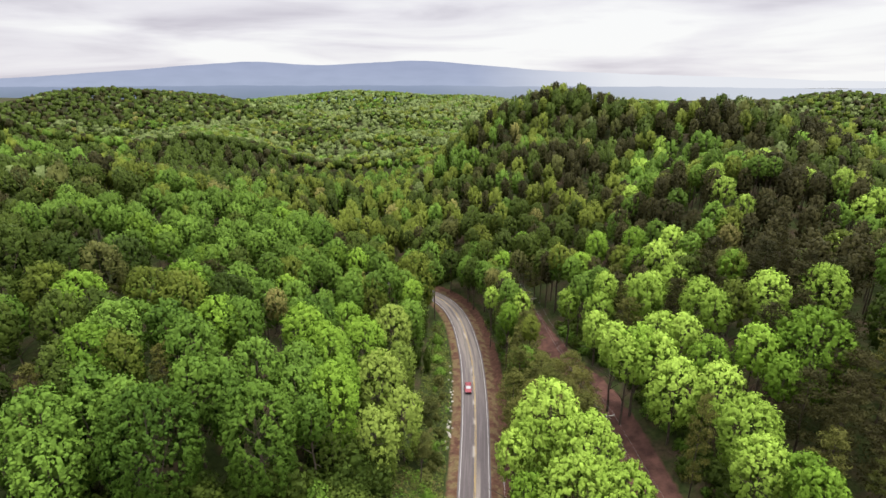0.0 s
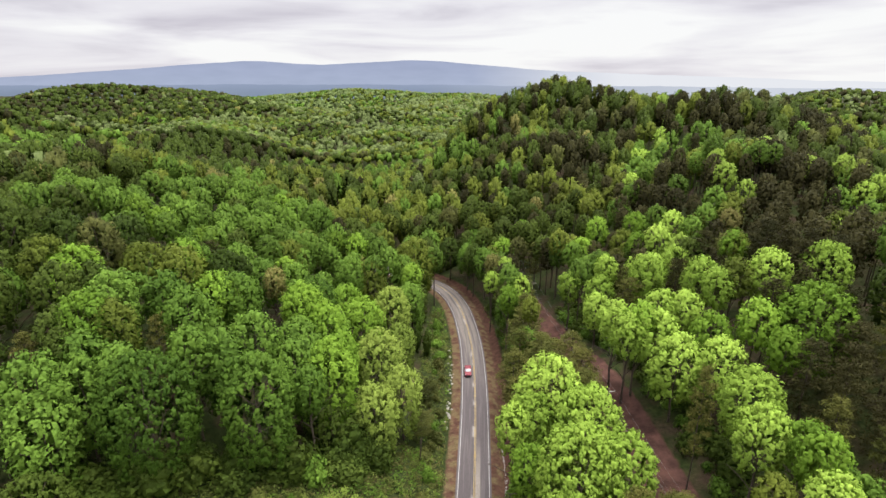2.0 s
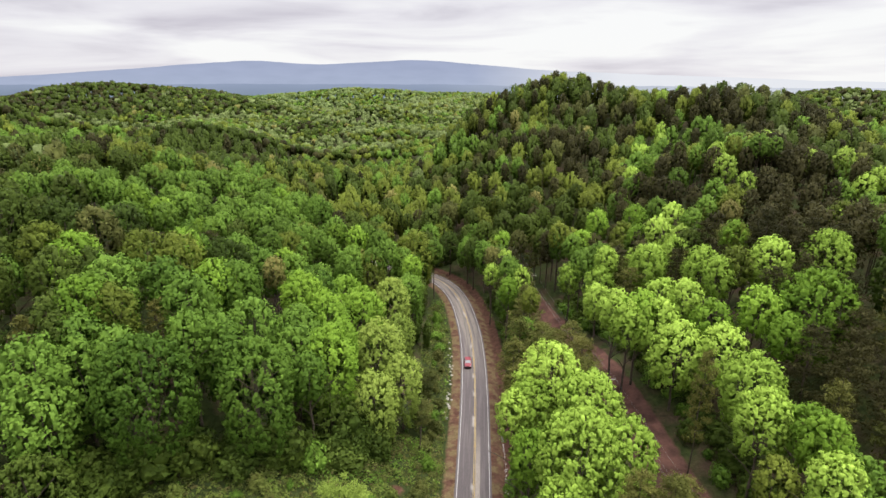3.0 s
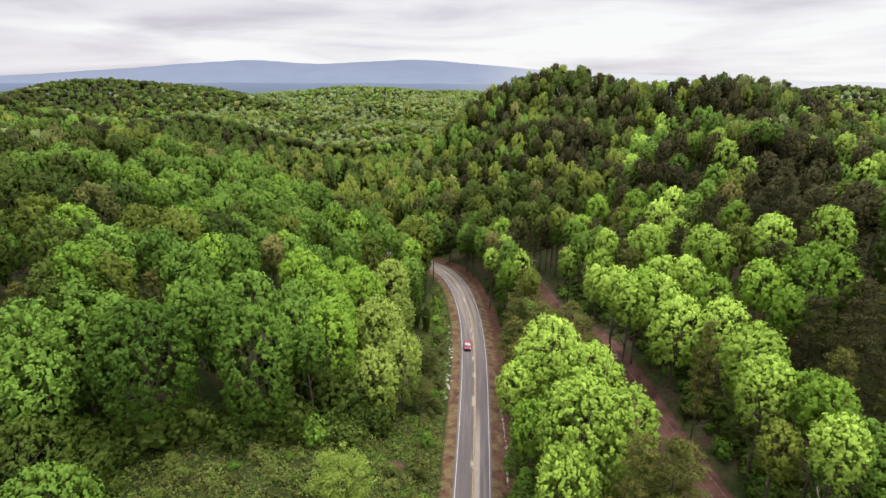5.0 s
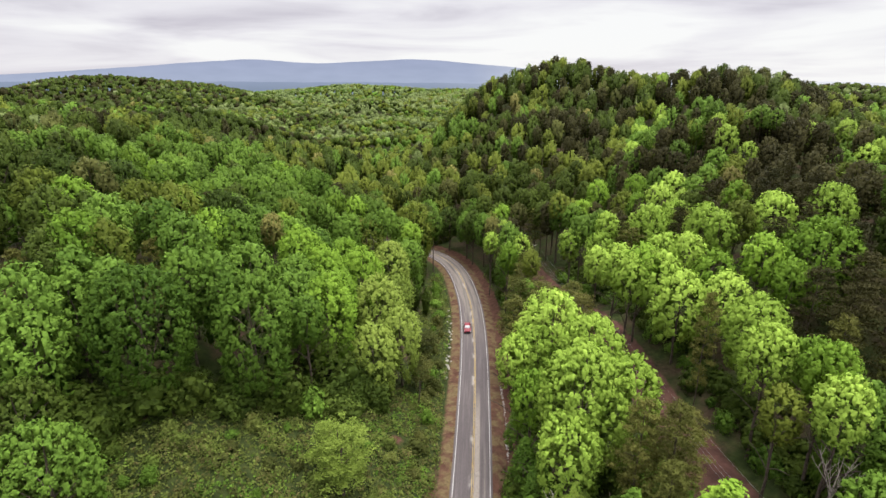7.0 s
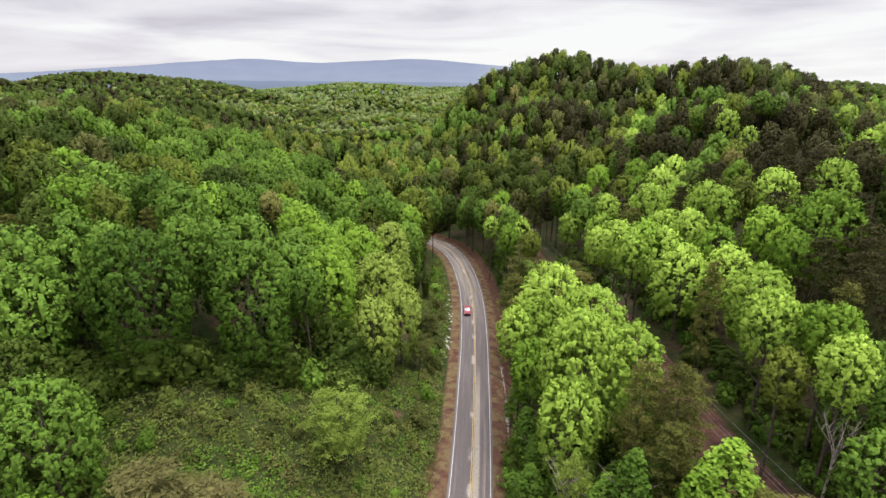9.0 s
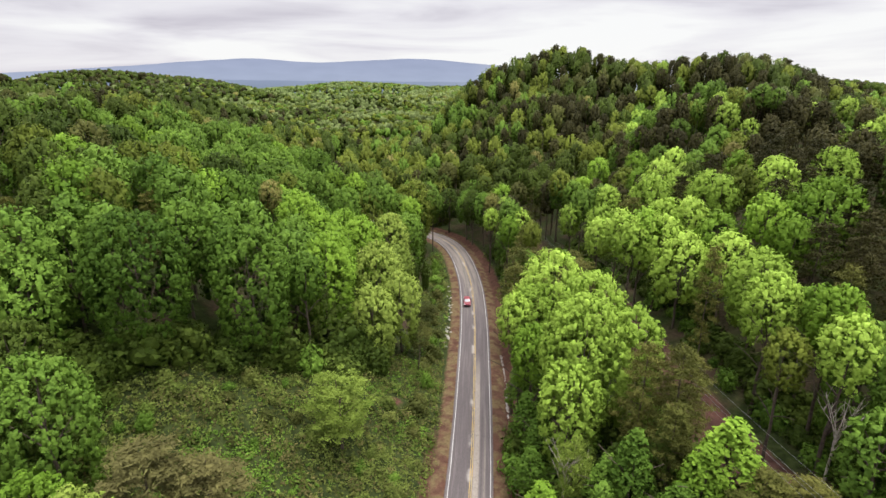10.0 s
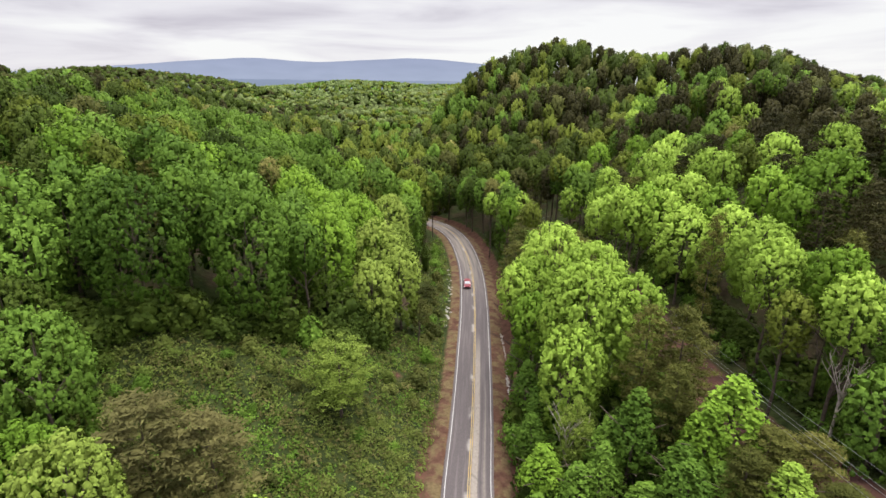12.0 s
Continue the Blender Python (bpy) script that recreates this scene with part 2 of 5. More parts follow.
def ground(x, y):
    x, y = np.atleast_1d(np.asarray(x, float)), np.atleast_1d(np.asarray(y, float))
    z = 3.0 * np.exp(-((x / 400) ** 2 + ((y - 60) / 400) ** 2)) - 14 * smoothstep(300, 560, y)
    for cx, cy, s, h in HILLS + SPURS + KNOLLS + FAR_HILLS + FAR_SPURS + FAR_KNOLLS:
        z = z + h * np.exp(-((x - cx) ** 2 + (y - cy) ** 2) / s ** 2)
    z = z + waves(x, y, 38, 3) * 1.2 * smoothstep(8, 60, np.abs(x)) + waves(x, y, 130, 5) * 3.5 * smoothstep(420, 700, np.hypot(x, y))
    z = z + 42 * smoothstep(2000, 4700, np.hypot(x, y))
    off = road_offset(x, y)
    a = np.abs(off)
    near = 1 - smoothstep(5.0, 24.0, a)
    bank = ROAD_Z + np.where(off > 0, 0.12, 0.03) * np.maximum(a - 7, 0)
    z = z * (1 - near) + bank * near
    bed = 1 - smoothstep(3.9, 5.2, a)
    z = z * (1 - bed) + (ROAD_Z - 0.16) * bed
    ditch = np.exp(-((off - 6.0) / 0.8) ** 2) * 0.9 + np.exp(-((off + 6.2) / 0.9) ** 2) * 0.5
    z = z - ditch * (y < 190) + waves(x, y, 7, 9) * 0.25 * smoothstep(5.5, 9, a)
    return z


def mesh_from(name, verts, faces, mats=(), index=None, smooth=False):
    """A mesh from arrays; all faces have the same number of corners."""
    verts, faces = np.asarray(verts, np.float32), np.asarray(faces, np.int32)
    me = bpy.data.meshes.new(name)
    n, k = faces.shape
    me.vertices.add(len(verts))
    me.vertices.foreach_set("co", verts.ravel())
    me.loops.add(n * k)
    me.loops.foreach_set("vertex_index", faces.ravel())
    me.polygons.add(n)
    me.polygons.foreach_set("loop_start", np.arange(0, n * k, k, dtype=np.int32))
    me.polygons.foreach_set("loop_total", np.full(n, k, np.int32))
    for m in mats:
        me.materials.append(m)
    if index is not None:
        me.polygons.foreach_set("material_index", np.asarray(index, np.int32))
    me.polygons.foreach_set("use_smooth", np.full(n, bool(smooth)))
    me.update(calc_edges=True)
    return me


def part(name, bm, mat, parent, label=""):
    """Links a bmesh as one mesh object under a thing."""
    me = bpy.data.meshes.new(name)
    bm.to_mesh(me)
    bm.free()
    me.materials.append(mat)
    ob = new(name, me)
    ob.parent = parent
    return tagged(ob, label)


def axis_steps(lo, hi, fine_lo, fine_hi, step, grow=1.13):
    a = list(np.arange(fine_lo, fine_hi, step))
    s = step
    v = a[-1]
    while v < hi:
        s *= grow
        v += s
        a.append(min(v, hi))
    s, v = step, a[0]
    while v > lo:
        s *= grow
        v -= s
        a.insert(0, max(v, lo))
    return np.array(a)


def ground_material():
    m, nt, N, L, out = material("ground_cover")
    geo = N("ShaderNodeNewGeometry")
    pos = geo.outputs["Position"]
    litter = mix_rgb(N, L, noise_fac(N, L, pos, 1.5, 5, 0.3, 0.7), (0.028, 0.020, 0.013), (0.070, 0.048, 0.030))
    grass = mix_rgb(N, L, noise_fac(N, L, pos, 0.8, 5, 0.3, 0.7), (0.014, 0.022, 0.006), (0.040, 0.052, 0.015))
    under = mix_rgb(N, L, noise_fac(N, L, pos, 0.16, 4, 0.36, 0.56), litter, grass)
    earth = mix_rgb(N, L, noise_fac(N, L, pos, 0.9, 6, 0.3, 0.7), (0.055, 0.026, 0.019), (0.105, 0.056, 0.038))
    straw = mix_rgb(N, L, noise_fac(N, L, pos, 2.2, 6, 0.3, 0.7), (0.088, 0.064, 0.033), (0.14, 0.104, 0.054))
    verge = mix_rgb(N, L, noise_fac(N, L, pos, 0.5, 4, 0.42, 0.58), straw, earth)

    def mask(name, soft=0.35, scale=0.6):
        at = N("ShaderNodeAttribute")
        at.attribute_name = name
        n = N("ShaderNodeTexNoise")
        n.inputs["Scale"].default_value, n.inputs["Detail"].default_value = scale, 4
        L(pos, n.inputs["Vector"])
        add = N("ShaderNodeMath")
        add.operation = "MULTIPLY_ADD"
        L(n.outputs["Fac"], add.inputs[0])
        add.inputs[1].default_value = soft * 2
        sub = N("ShaderNodeMath")
        sub.operation = "SUBTRACT"
        L(at.outputs["Fac"], sub.inputs[0])
        sub.inputs[1].default_value = soft
        L(sub.outputs[0], add.inputs[2])
        r = N("ShaderNodeMapRange")
        r.inputs["From Min"].default_value, r.inputs["From Max"].default_value = 0.35, 0.65
        L(add.outputs[0], r.inputs[0])
        return r.outputs[0]

    col = mix_rgb(N, L, mask("meadow"), under, grass)
    cut = mix_rgb(N, L, noise_fac(N, L, pos, 0.35, 5, 0.35, 0.7), (0.042, 0.022, 0.018), (0.115, 0.058, 0.046))
    col = mix_rgb(N, L, mask("clearing"), col, cut)
    col = mix_rgb(N, L, mask("soil"), col, earth)
    col = mix_rgb(N, L, mask("verge", 0.25, 1.2), col, verge)
    p = N("ShaderNodeBsdfPrincipled")
    p.inputs["Roughness"].default_value = 0.95
    p.inputs["Specular IOR Level"].default_value = 0.1
    L(col, p.inputs["Base Color"])
    bump = N("ShaderNodeBump")
    bump.inputs["Strength"].default_value, bump.inputs["Distance"].default_value = 0.8, 0.25
    n = N("ShaderNodeTexNoise")
    n.inputs["Scale"].default_value, n.inputs["Detail"].default_value = 1.6, 6
    L(pos, n.inputs["Vector"])
    L(n.outputs["Fac"], bump.inputs["Height"])
    L(bump.outputs[0], p.inputs["Normal"])
    L(p.outputs[0], out.inputs[0])
    return m


def build_ground():
    xs = axis_steps(-5200, 5200, -62, 64, 1.0)
    ys = axis_steps(-1500, 4950, 10, 205, 1.2)
    X, Y = np.meshgrid(xs, ys)
    x, y = X.ravel(), Y.ravel()
    z = ground(x, y)
    nx, ny = len(xs), len(ys)
    i = (np.arange(ny - 1)[:, None] * nx + np.arange(nx - 1)[None, :]).ravel()
    me = mesh_from("ground", np.stack([x, y, z], 1), np.stack([i, i + 1, i + nx + 1, i + nx], 1), [ground_material()], smooth=True)
    off = road_offset(x, y)
    a = np.abs(off)
    masks = {
        "verge": 1 - smoothstep(4.6, 7.2, a),
        "soil": np.where(off > 0, np.exp(-((off - 7.0) / 1.6) ** 2), np.exp(-((off + 6.6) / 1.0) ** 2) * smoothstep(80, 60, y)) * (y < 200)
        + np.exp(-((x + 8.2) ** 2 + ((y - 74.6) / 0.7) ** 2) / 1.6 ** 2) + 0.8 * np.exp(-((x + 45) ** 2 + (y - 60) ** 2) / 3.0 ** 2),
        "clearing": (1 - smoothstep(2.8, 4.8, np.abs(x - line_centre(y)))) * (y < 172) * (y > -200),
        "meadow": np.clip(field_mask(x, y) + 0.7 * (1 - smoothstep(8, 15, a)), 0, 1),
    }
    for key, v in masks.items():
        at = me.attributes.new(key, "FLOAT", "POINT")
        at.data.foreach_set("value", np.asarray(v, np.float32))
    return tagged(new("ground", me), "forest floor, scrubby meadow and red soil", "ground", kind="structure")


def field_mask(x, y):
    """The scrubby clearing between the forest edge and the road."""
    edge = np.interp(y, [0, 25, 45, 58, 66, 78, 95, 115, 140, 165], [-30, -36, -46, -44, -30, -13, -7, -6, -5, -4])
    return smoothstep(-2.0, 1.5, x - edge) * (1 - smoothstep(-3, 0, x - 1.0)) * smoothstep(-30, 5, y) * (1 - smoothstep(150, 168, y))


build_ground()

# ------------------------------------------------------------------ road


def asphalt():
    m, nt, N, L, out = material("asphalt")
    uv = N("ShaderNodeUVMap")
    geo = N("ShaderNodeNewGeometry")
    pos = geo.outputs["Position"]
    sep = N("ShaderNodeSeparateXYZ")
    L(uv.outputs[0], sep.inputs[0])
    mp = N("ShaderNodeMapping")
    mp.inputs["Scale"].default_value = (2.6, 0.07, 1)
    L(uv.outputs[0], mp.inputs[0])
    base = mix_rgb(N, L, noise_fac(N, L, pos, 6.0, 5, 0.3, 0.7), (0.066, 0.055, 0.057), (0.094, 0.079, 0.080))
    base = mix_rgb(N, L, noise_fac(N, L, mp.outputs[0], 1.0, 4, 0.5, 0.72), base, (0.125, 0.108, 0.105))

    def band(lo, hi, soft):
        a = N("ShaderNodeMapRange")
        a.inputs["From Min"].default_value, a.inputs["From Max"].default_value = lo - soft, lo + soft
        L(sep.outputs[0], a.inputs[0])
        b = N("ShaderNodeMapRange")
        b.inputs["From Min"].default_value, b.inputs["From Max"].default_value = hi - soft, hi + soft
        b.inputs["To Min"].default_value, b.inputs["To Max"].default_value = 1, 0
        L(sep.outputs[0], b.inputs[0])
        x = N("ShaderNodeMath")
        x.operation = "MULTIPLY"
        L(a.outputs[0], x.inputs[0])
        L(b.outputs[0], x.inputs[1])
        return x.outputs[0]

    def times(a, b):
        x = N("ShaderNodeMath")
        x.operation = "MULTIPLY"
        L(a, x.inputs[0])
        if isinstance(b, float):
            x.inputs[1].default_value = b
        else:
            L(b, x.inputs[1])
        return x.outputs[0]

    def along(lo, hi, soft):
        a = N("ShaderNodeMapRange")
        a.inputs["From Min"].default_value, a.inputs["From Max"].default_value = lo, lo + soft
        L(sep.outputs[1], a.inputs[0])
        b = N("ShaderNodeMapRange")
        b.inputs["From Min"].default_value, b.inputs["From Max"].default_value = hi, hi + soft
        b.inputs["To Min"].default_value, b.inputs["To Max"].default_value = 1, 0
        L(sep.outputs[1], b.inputs[0])
        return times(a.outputs[0], b.outputs[0])

    pale = mix_rgb(N, L, noise_fac(N, L, pos, 3.0, 5, 0.3, 0.7), (0.21, 0.18, 0.152), (0.29, 0.255, 0.22))
    worn = noise_fac(N, L, mp.outputs[0], 0.6, 4, 0.35, 0.55)
    # pale wheel track and patched strip beside the centre line, near end
    col = mix_rgb(N, L, times(times(band(0.35, 1.25, 0.12), along(-400.0, 82.0, 14.0)), 0.85), base, pale)
    col = mix_rgb(N, L, times(times(band(1.9, 2.35, 0.2), along(-400.0, 66.0, 12.0)), times(worn, 0.5)), col, pale)
    # polished tracks through the bend
    col = mix_rgb(N, L, times(times(band(-2.6, 2.6, 0.5), along(112.0, 400.0, 30.0)), times(worn, 0.55)), col, pale)
    # scuffs along the centre
    sc = N("ShaderNodeMapping")
    sc.inputs["Scale"].default_value = (0.3, 0.16, 1)
    L(uv.outputs[0], sc.inputs[0])
    scuff = noise_fac(N, L, sc.outputs[0], 1.0, 4, 0.53, 0.62)
    col = mix_rgb(N, L, times(times(band(-0.55, 0.15, 0.2), scuff), 0.6), col, (0.36, 0.335, 0.31))
    # cracks sealed with tar
    vor = N("ShaderNodeTexVoronoi")
    vor.feature = "DISTANCE_TO_EDGE"
    vor.inputs["Scale"].default_value = 0.35
    L(pos, vor.inputs["Vector"])
    crack = N("ShaderNodeMapRange")
    crack.inputs["From Min"].default_value, crack.inputs["From Max"].default_value = 0.0, 0.02
    crack.inputs["To Min"].default_value, crack.inputs["To Max"].default_value = 0.45, 0.0
    L(vor.outputs["Distance"], crack.inputs[0])
    col = mix_rgb(N, L, crack.outputs[0], col, (0.06, 0.055, 0.055))
    p = N("ShaderNodeBsdfPrincipled")
    p.inputs["Roughness"].default_value = 0.82
    p.inputs["Specular IOR Level"].default_value = 0.35
    L(col, p.inputs["Base Color"])
    bump = N("ShaderNodeBump")
    bump.inputs["Strength"].default_value, bump.inputs["Distance"].default_value = 0.4, 0.02
    n = N("ShaderNodeTexNoise")
    n.inputs["Scale"].default_value = 30.0
    L(pos, n.inputs["Vector"])
    L(n.outputs["Fac"], bump.inputs["Height"])
    L(bump.outputs[0], p.inputs["Normal"])
    L(p.outputs[0], out.inputs[0])
    return m


def ribbon(name, profile, mat, wobble=0.0, uv=False, first=0, last=None):
    """A strip along the road: profile is (offset, height over the road bed) from left to right."""
    r = np.random.RandomState(4)
    rows = range(first, last or len(ROAD))
    k = len(profile)
    verts, uvs = [], []
    d = np.r_[0, np.cumsum(np.linalg.norm(np.diff(ROAD, axis=0), axis=1))] - 0.0
    for i in rows:
        for o, h in profile:
            o2 = o + (r.uniform(-wobble, wobble) if wobble else 0)
            verts.append((ROAD[i, 0] + ROAD_SIDE[i, 0] * o2, ROAD[i, 1] + ROAD_SIDE[i, 1] * o2, ROAD_Z + h))
            uvs.append((o, ROAD[i, 1]))
    n = len(list(rows))
    f = [(a * k + b, a * k + b + 1, (a + 1) * k + b + 1, (a + 1) * k + b) for a in range(n - 1) for b in range(k - 1)]
    me = mesh_from(name, verts, f, [mat])
    if uv:
        lay = me.uv_layers.new(name="UVMap")
        idx = np.array(f).ravel()
        lay.data.foreach_set("uv", np.array(uvs, np.float32)[idx].ravel())
    return new(name, me)


def build_road():
    road = tagged(ribbon("road", [(-3.62, -0.3), (-3.55, -0.03), (-1.8, 0.02), (0, 0.05), (1.8, 0.02), (3.45, -0.03), (3.52, -0.3)], asphalt(), 0.03, True),
                  "worn two-lane asphalt road with pale patches", "road", kind="structure")
    for name, o, w, mat, lab in (("edge_line", -3.1, 0.12, LINE_WHITE, "faded white edge line"), ("edge_line", 3.05, 0.12, LINE_WHITE, "faded white edge line"),
                                 ("centre_line", -0.03, 0.11, LINE_YELLOW, "worn yellow centre line"), ("centre_line", 0.24, 0.11, LINE_YELLOW, "worn yellow centre line")):
        h = 0.05 - abs(o) * 0.024 + 0.012
        ln = tagged(ribbon(name, [(o - w / 2, h), (o + w / 2, h)], mat, 0.012), lab)
        ln.parent = road
    return road


build_road()

# ------------------------------------------------------------------ distance


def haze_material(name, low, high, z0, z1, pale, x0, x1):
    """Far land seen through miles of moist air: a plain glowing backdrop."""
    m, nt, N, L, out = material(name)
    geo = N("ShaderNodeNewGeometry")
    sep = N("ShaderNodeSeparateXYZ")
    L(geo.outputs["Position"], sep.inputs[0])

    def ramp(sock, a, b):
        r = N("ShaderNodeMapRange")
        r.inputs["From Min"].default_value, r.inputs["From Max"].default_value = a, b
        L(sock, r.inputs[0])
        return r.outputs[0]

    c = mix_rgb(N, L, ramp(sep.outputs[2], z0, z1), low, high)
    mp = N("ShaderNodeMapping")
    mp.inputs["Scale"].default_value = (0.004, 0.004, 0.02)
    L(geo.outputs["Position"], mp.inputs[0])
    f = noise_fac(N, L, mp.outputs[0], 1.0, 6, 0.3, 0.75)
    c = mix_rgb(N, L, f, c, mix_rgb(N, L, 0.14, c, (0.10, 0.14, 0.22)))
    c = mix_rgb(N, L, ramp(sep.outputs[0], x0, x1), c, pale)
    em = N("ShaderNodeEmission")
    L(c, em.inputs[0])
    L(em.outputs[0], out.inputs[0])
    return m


def range_of_hills(name, dist, xs, zs, rough, mat, label, seed, depth=150):
    """A far range: a ridge with its slopes, from a few heights along it."""
    x = np.linspace(xs[0], xs[-1], 420)
    z = np.interp(x, xs, zs)
    k = np.hanning(19)
    z = np.convolve(np.r_[np.full(9, z[0]), z, np.full(9, z[-1])], k / k.sum(), "valid")
    z = z + rough * (waves(x, x * 0, 420, seed) + 0.6 * waves(x, x * 0, 130, seed + 1) + 0.35 * waves(x, x * 0, 45, seed + 2))
    v = []
    for dy, s in ((-2.0 * depth, -0.25), (-1.0 * depth, 0.35), (-0.45 * depth, 0.75), (0, 1.0), (0.6 * depth, 0.5)):
        v.append(np.stack([x, np.full_like(x, dist) + dy + 12 * waves(x, x * 0 + dy, 300, seed + 4), -20 + (z + 20) * s], 1))
    v = np.concatenate(v)
    n = len(x)
    i = (np.arange(4)[:, None] * n + np.arange(n - 1)[None, :]).ravel()
    return tagged(new(name, mesh_from(name, v, np.stack([i, i + 1, i + n + 1, i + n], 1), [mat], smooth=True)), label, "mountains", kind="structure")


def build_distance():
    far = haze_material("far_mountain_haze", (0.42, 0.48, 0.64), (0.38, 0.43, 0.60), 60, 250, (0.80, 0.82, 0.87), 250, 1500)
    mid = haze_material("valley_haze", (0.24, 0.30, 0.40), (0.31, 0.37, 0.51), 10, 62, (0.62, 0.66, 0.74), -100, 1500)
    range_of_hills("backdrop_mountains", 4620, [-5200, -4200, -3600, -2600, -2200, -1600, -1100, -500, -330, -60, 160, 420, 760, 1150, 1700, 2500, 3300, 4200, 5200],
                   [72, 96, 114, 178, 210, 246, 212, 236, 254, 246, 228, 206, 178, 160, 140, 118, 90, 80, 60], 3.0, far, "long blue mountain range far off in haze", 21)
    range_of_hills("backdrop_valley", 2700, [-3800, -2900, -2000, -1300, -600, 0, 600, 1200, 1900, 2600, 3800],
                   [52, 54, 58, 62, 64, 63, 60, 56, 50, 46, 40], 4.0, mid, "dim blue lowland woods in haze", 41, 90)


build_distance()

# ------------------------------------------------------------------ trees
rng = np.random.RandomState(11)


def unit(v):
    return v / np.maximum(np.linalg.norm(v, axis=-1, keepdims=True), 1e-9)


def sprays(pos, nrm, half, wide, r):
    """Leaf sprays: three-cornered blades at pos, facing nrm."""
    n = len(pos)
    t = unit(np.cross(nrm, r.normal(size=(n, 3))))
    b = np.cross(nrm, t)
    s = half * r.uniform(0.6, 1.35, (n, 1))
    droop = nrm * s * r.uniform(-0.35, 0.1, (n, 1))
    v = np.stack([pos + t * s + droop, pos - t * s * 0.6 + b * s * wide, pos - t * s * 0.6 - b * s * wide], 1)
    return v.reshape(-1, 3), np.arange(3 * n).reshape(-1, 3)


def lump(centre, radii, r, nu=7, nv=5, rough=0.18):
    """A rough closed form that fills the middle of a crown."""
    u = np.linspace(0, 2 * np.pi, nu, endpoint=False)
    w = np.linspace(0.12, np.pi - 0.12, nv)
    U, W = np.meshgrid(u, w)
    d = np.stack([np.sin(W) * np.cos(U), np.sin(W) * np.sin(U), np.cos(W)], -1)
    v = (centre + d * radii * r.uniform(1 - rough, 1 + rough, d.shape[:2] + (1,))).reshape(-1, 3)
    f = [(a * nu + b, (a + 1) * nu + b, (a + 1) * nu + (b + 1) % nu, a * nu + (b + 1) % nu) for a in range(nv - 1) for b in range(nu)]
    return v, np.array(f)


def join(pieces):
    """One body of triangles from several."""
    vs, fs, n = [], [], 0
    for v, f in pieces:
        if f.shape[1] == 4:
            f = np.concatenate([f[:, [0, 1, 2]], f[f[:, 3] != f[:, 0]][:, [0, 2, 3]]])
        vs.append(v)
        fs.append(f + n)
        n += len(v)
    return np.concatenate(vs), np.concatenate(fs)


def puffs(c, rc, flat, r, nu=6, nv=4, rough=0.18):
    """Rough rounded bodies, one for each bough, that carry the leaves."""
    u = np.linspace(0, 2 * np.pi, nu, endpoint=False)
    w = np.linspace(0.5, np.pi - 0.5, nv)
    U, W = np.meshgrid(u, w)
    d = np.stack([np.sin(W) * np.cos(U), np.sin(W) * np.sin(U), np.cos(W) * flat * 1.1], -1).reshape(-1, 3)
    n = len(c)
    v = c[:, None, :] + d[None] * (rc[:, None, None] * r.uniform(1 - rough, 1 + rough, (n, len(d), 1)))
    f = np.array([(a * nu + b, (a + 1) * nu + b, (a + 1) * nu + (b + 1) % nu, a * nu + (b + 1) % nu) for a in range(nv - 1) for b in range(nu)])
    cap = {6: [(0, 1, 2, 3), (0, 3, 4, 5)], 5: [(0, 1, 2, 3), (0, 3, 4, 0)], 4: [(0, 1, 2, 3)]}[nu]
    f = np.concatenate([f, np.array(cap)])
    return v.reshape(-1, 3), (f[None] + (np.arange(n) * len(d))[:, None, None]).reshape(-1, 4)


def even_dirs(n, low, r, jitter=0.3):
    """Directions spread evenly over a ball, from the top down to low."""
    i = np.arange(n)
    z = np.clip(1 - (1 - low) * (i + 0.5) / n, -1, 1)
    a = i * 2.399963 + r.uniform(-jitter, jitter, n)
    q = np.sqrt(1 - z * z)
    return np.stack([q * np.cos(a), q * np.sin(a), z], 1)


def billow(d, centres, grow):
    """Rounded swellings about the centres: height from 0 to 1 and the swelling's own normal."""
    c = d @ centres.T
    k = np.argmax(c, axis=1)
    th = np.arccos(np.clip(c[np.arange(len(d)), k], -1, 1))
    s = np.clip(th / (grow * 2 / math.sqrt(len(centres))), 0, 0.98)
    h = np.sqrt(1 - s * s)
    t = unit(d - centres[k] * c[np.arange(len(d)), k][:, None])
    return h, centres[k] * h[:, None] + t * s[:, None]


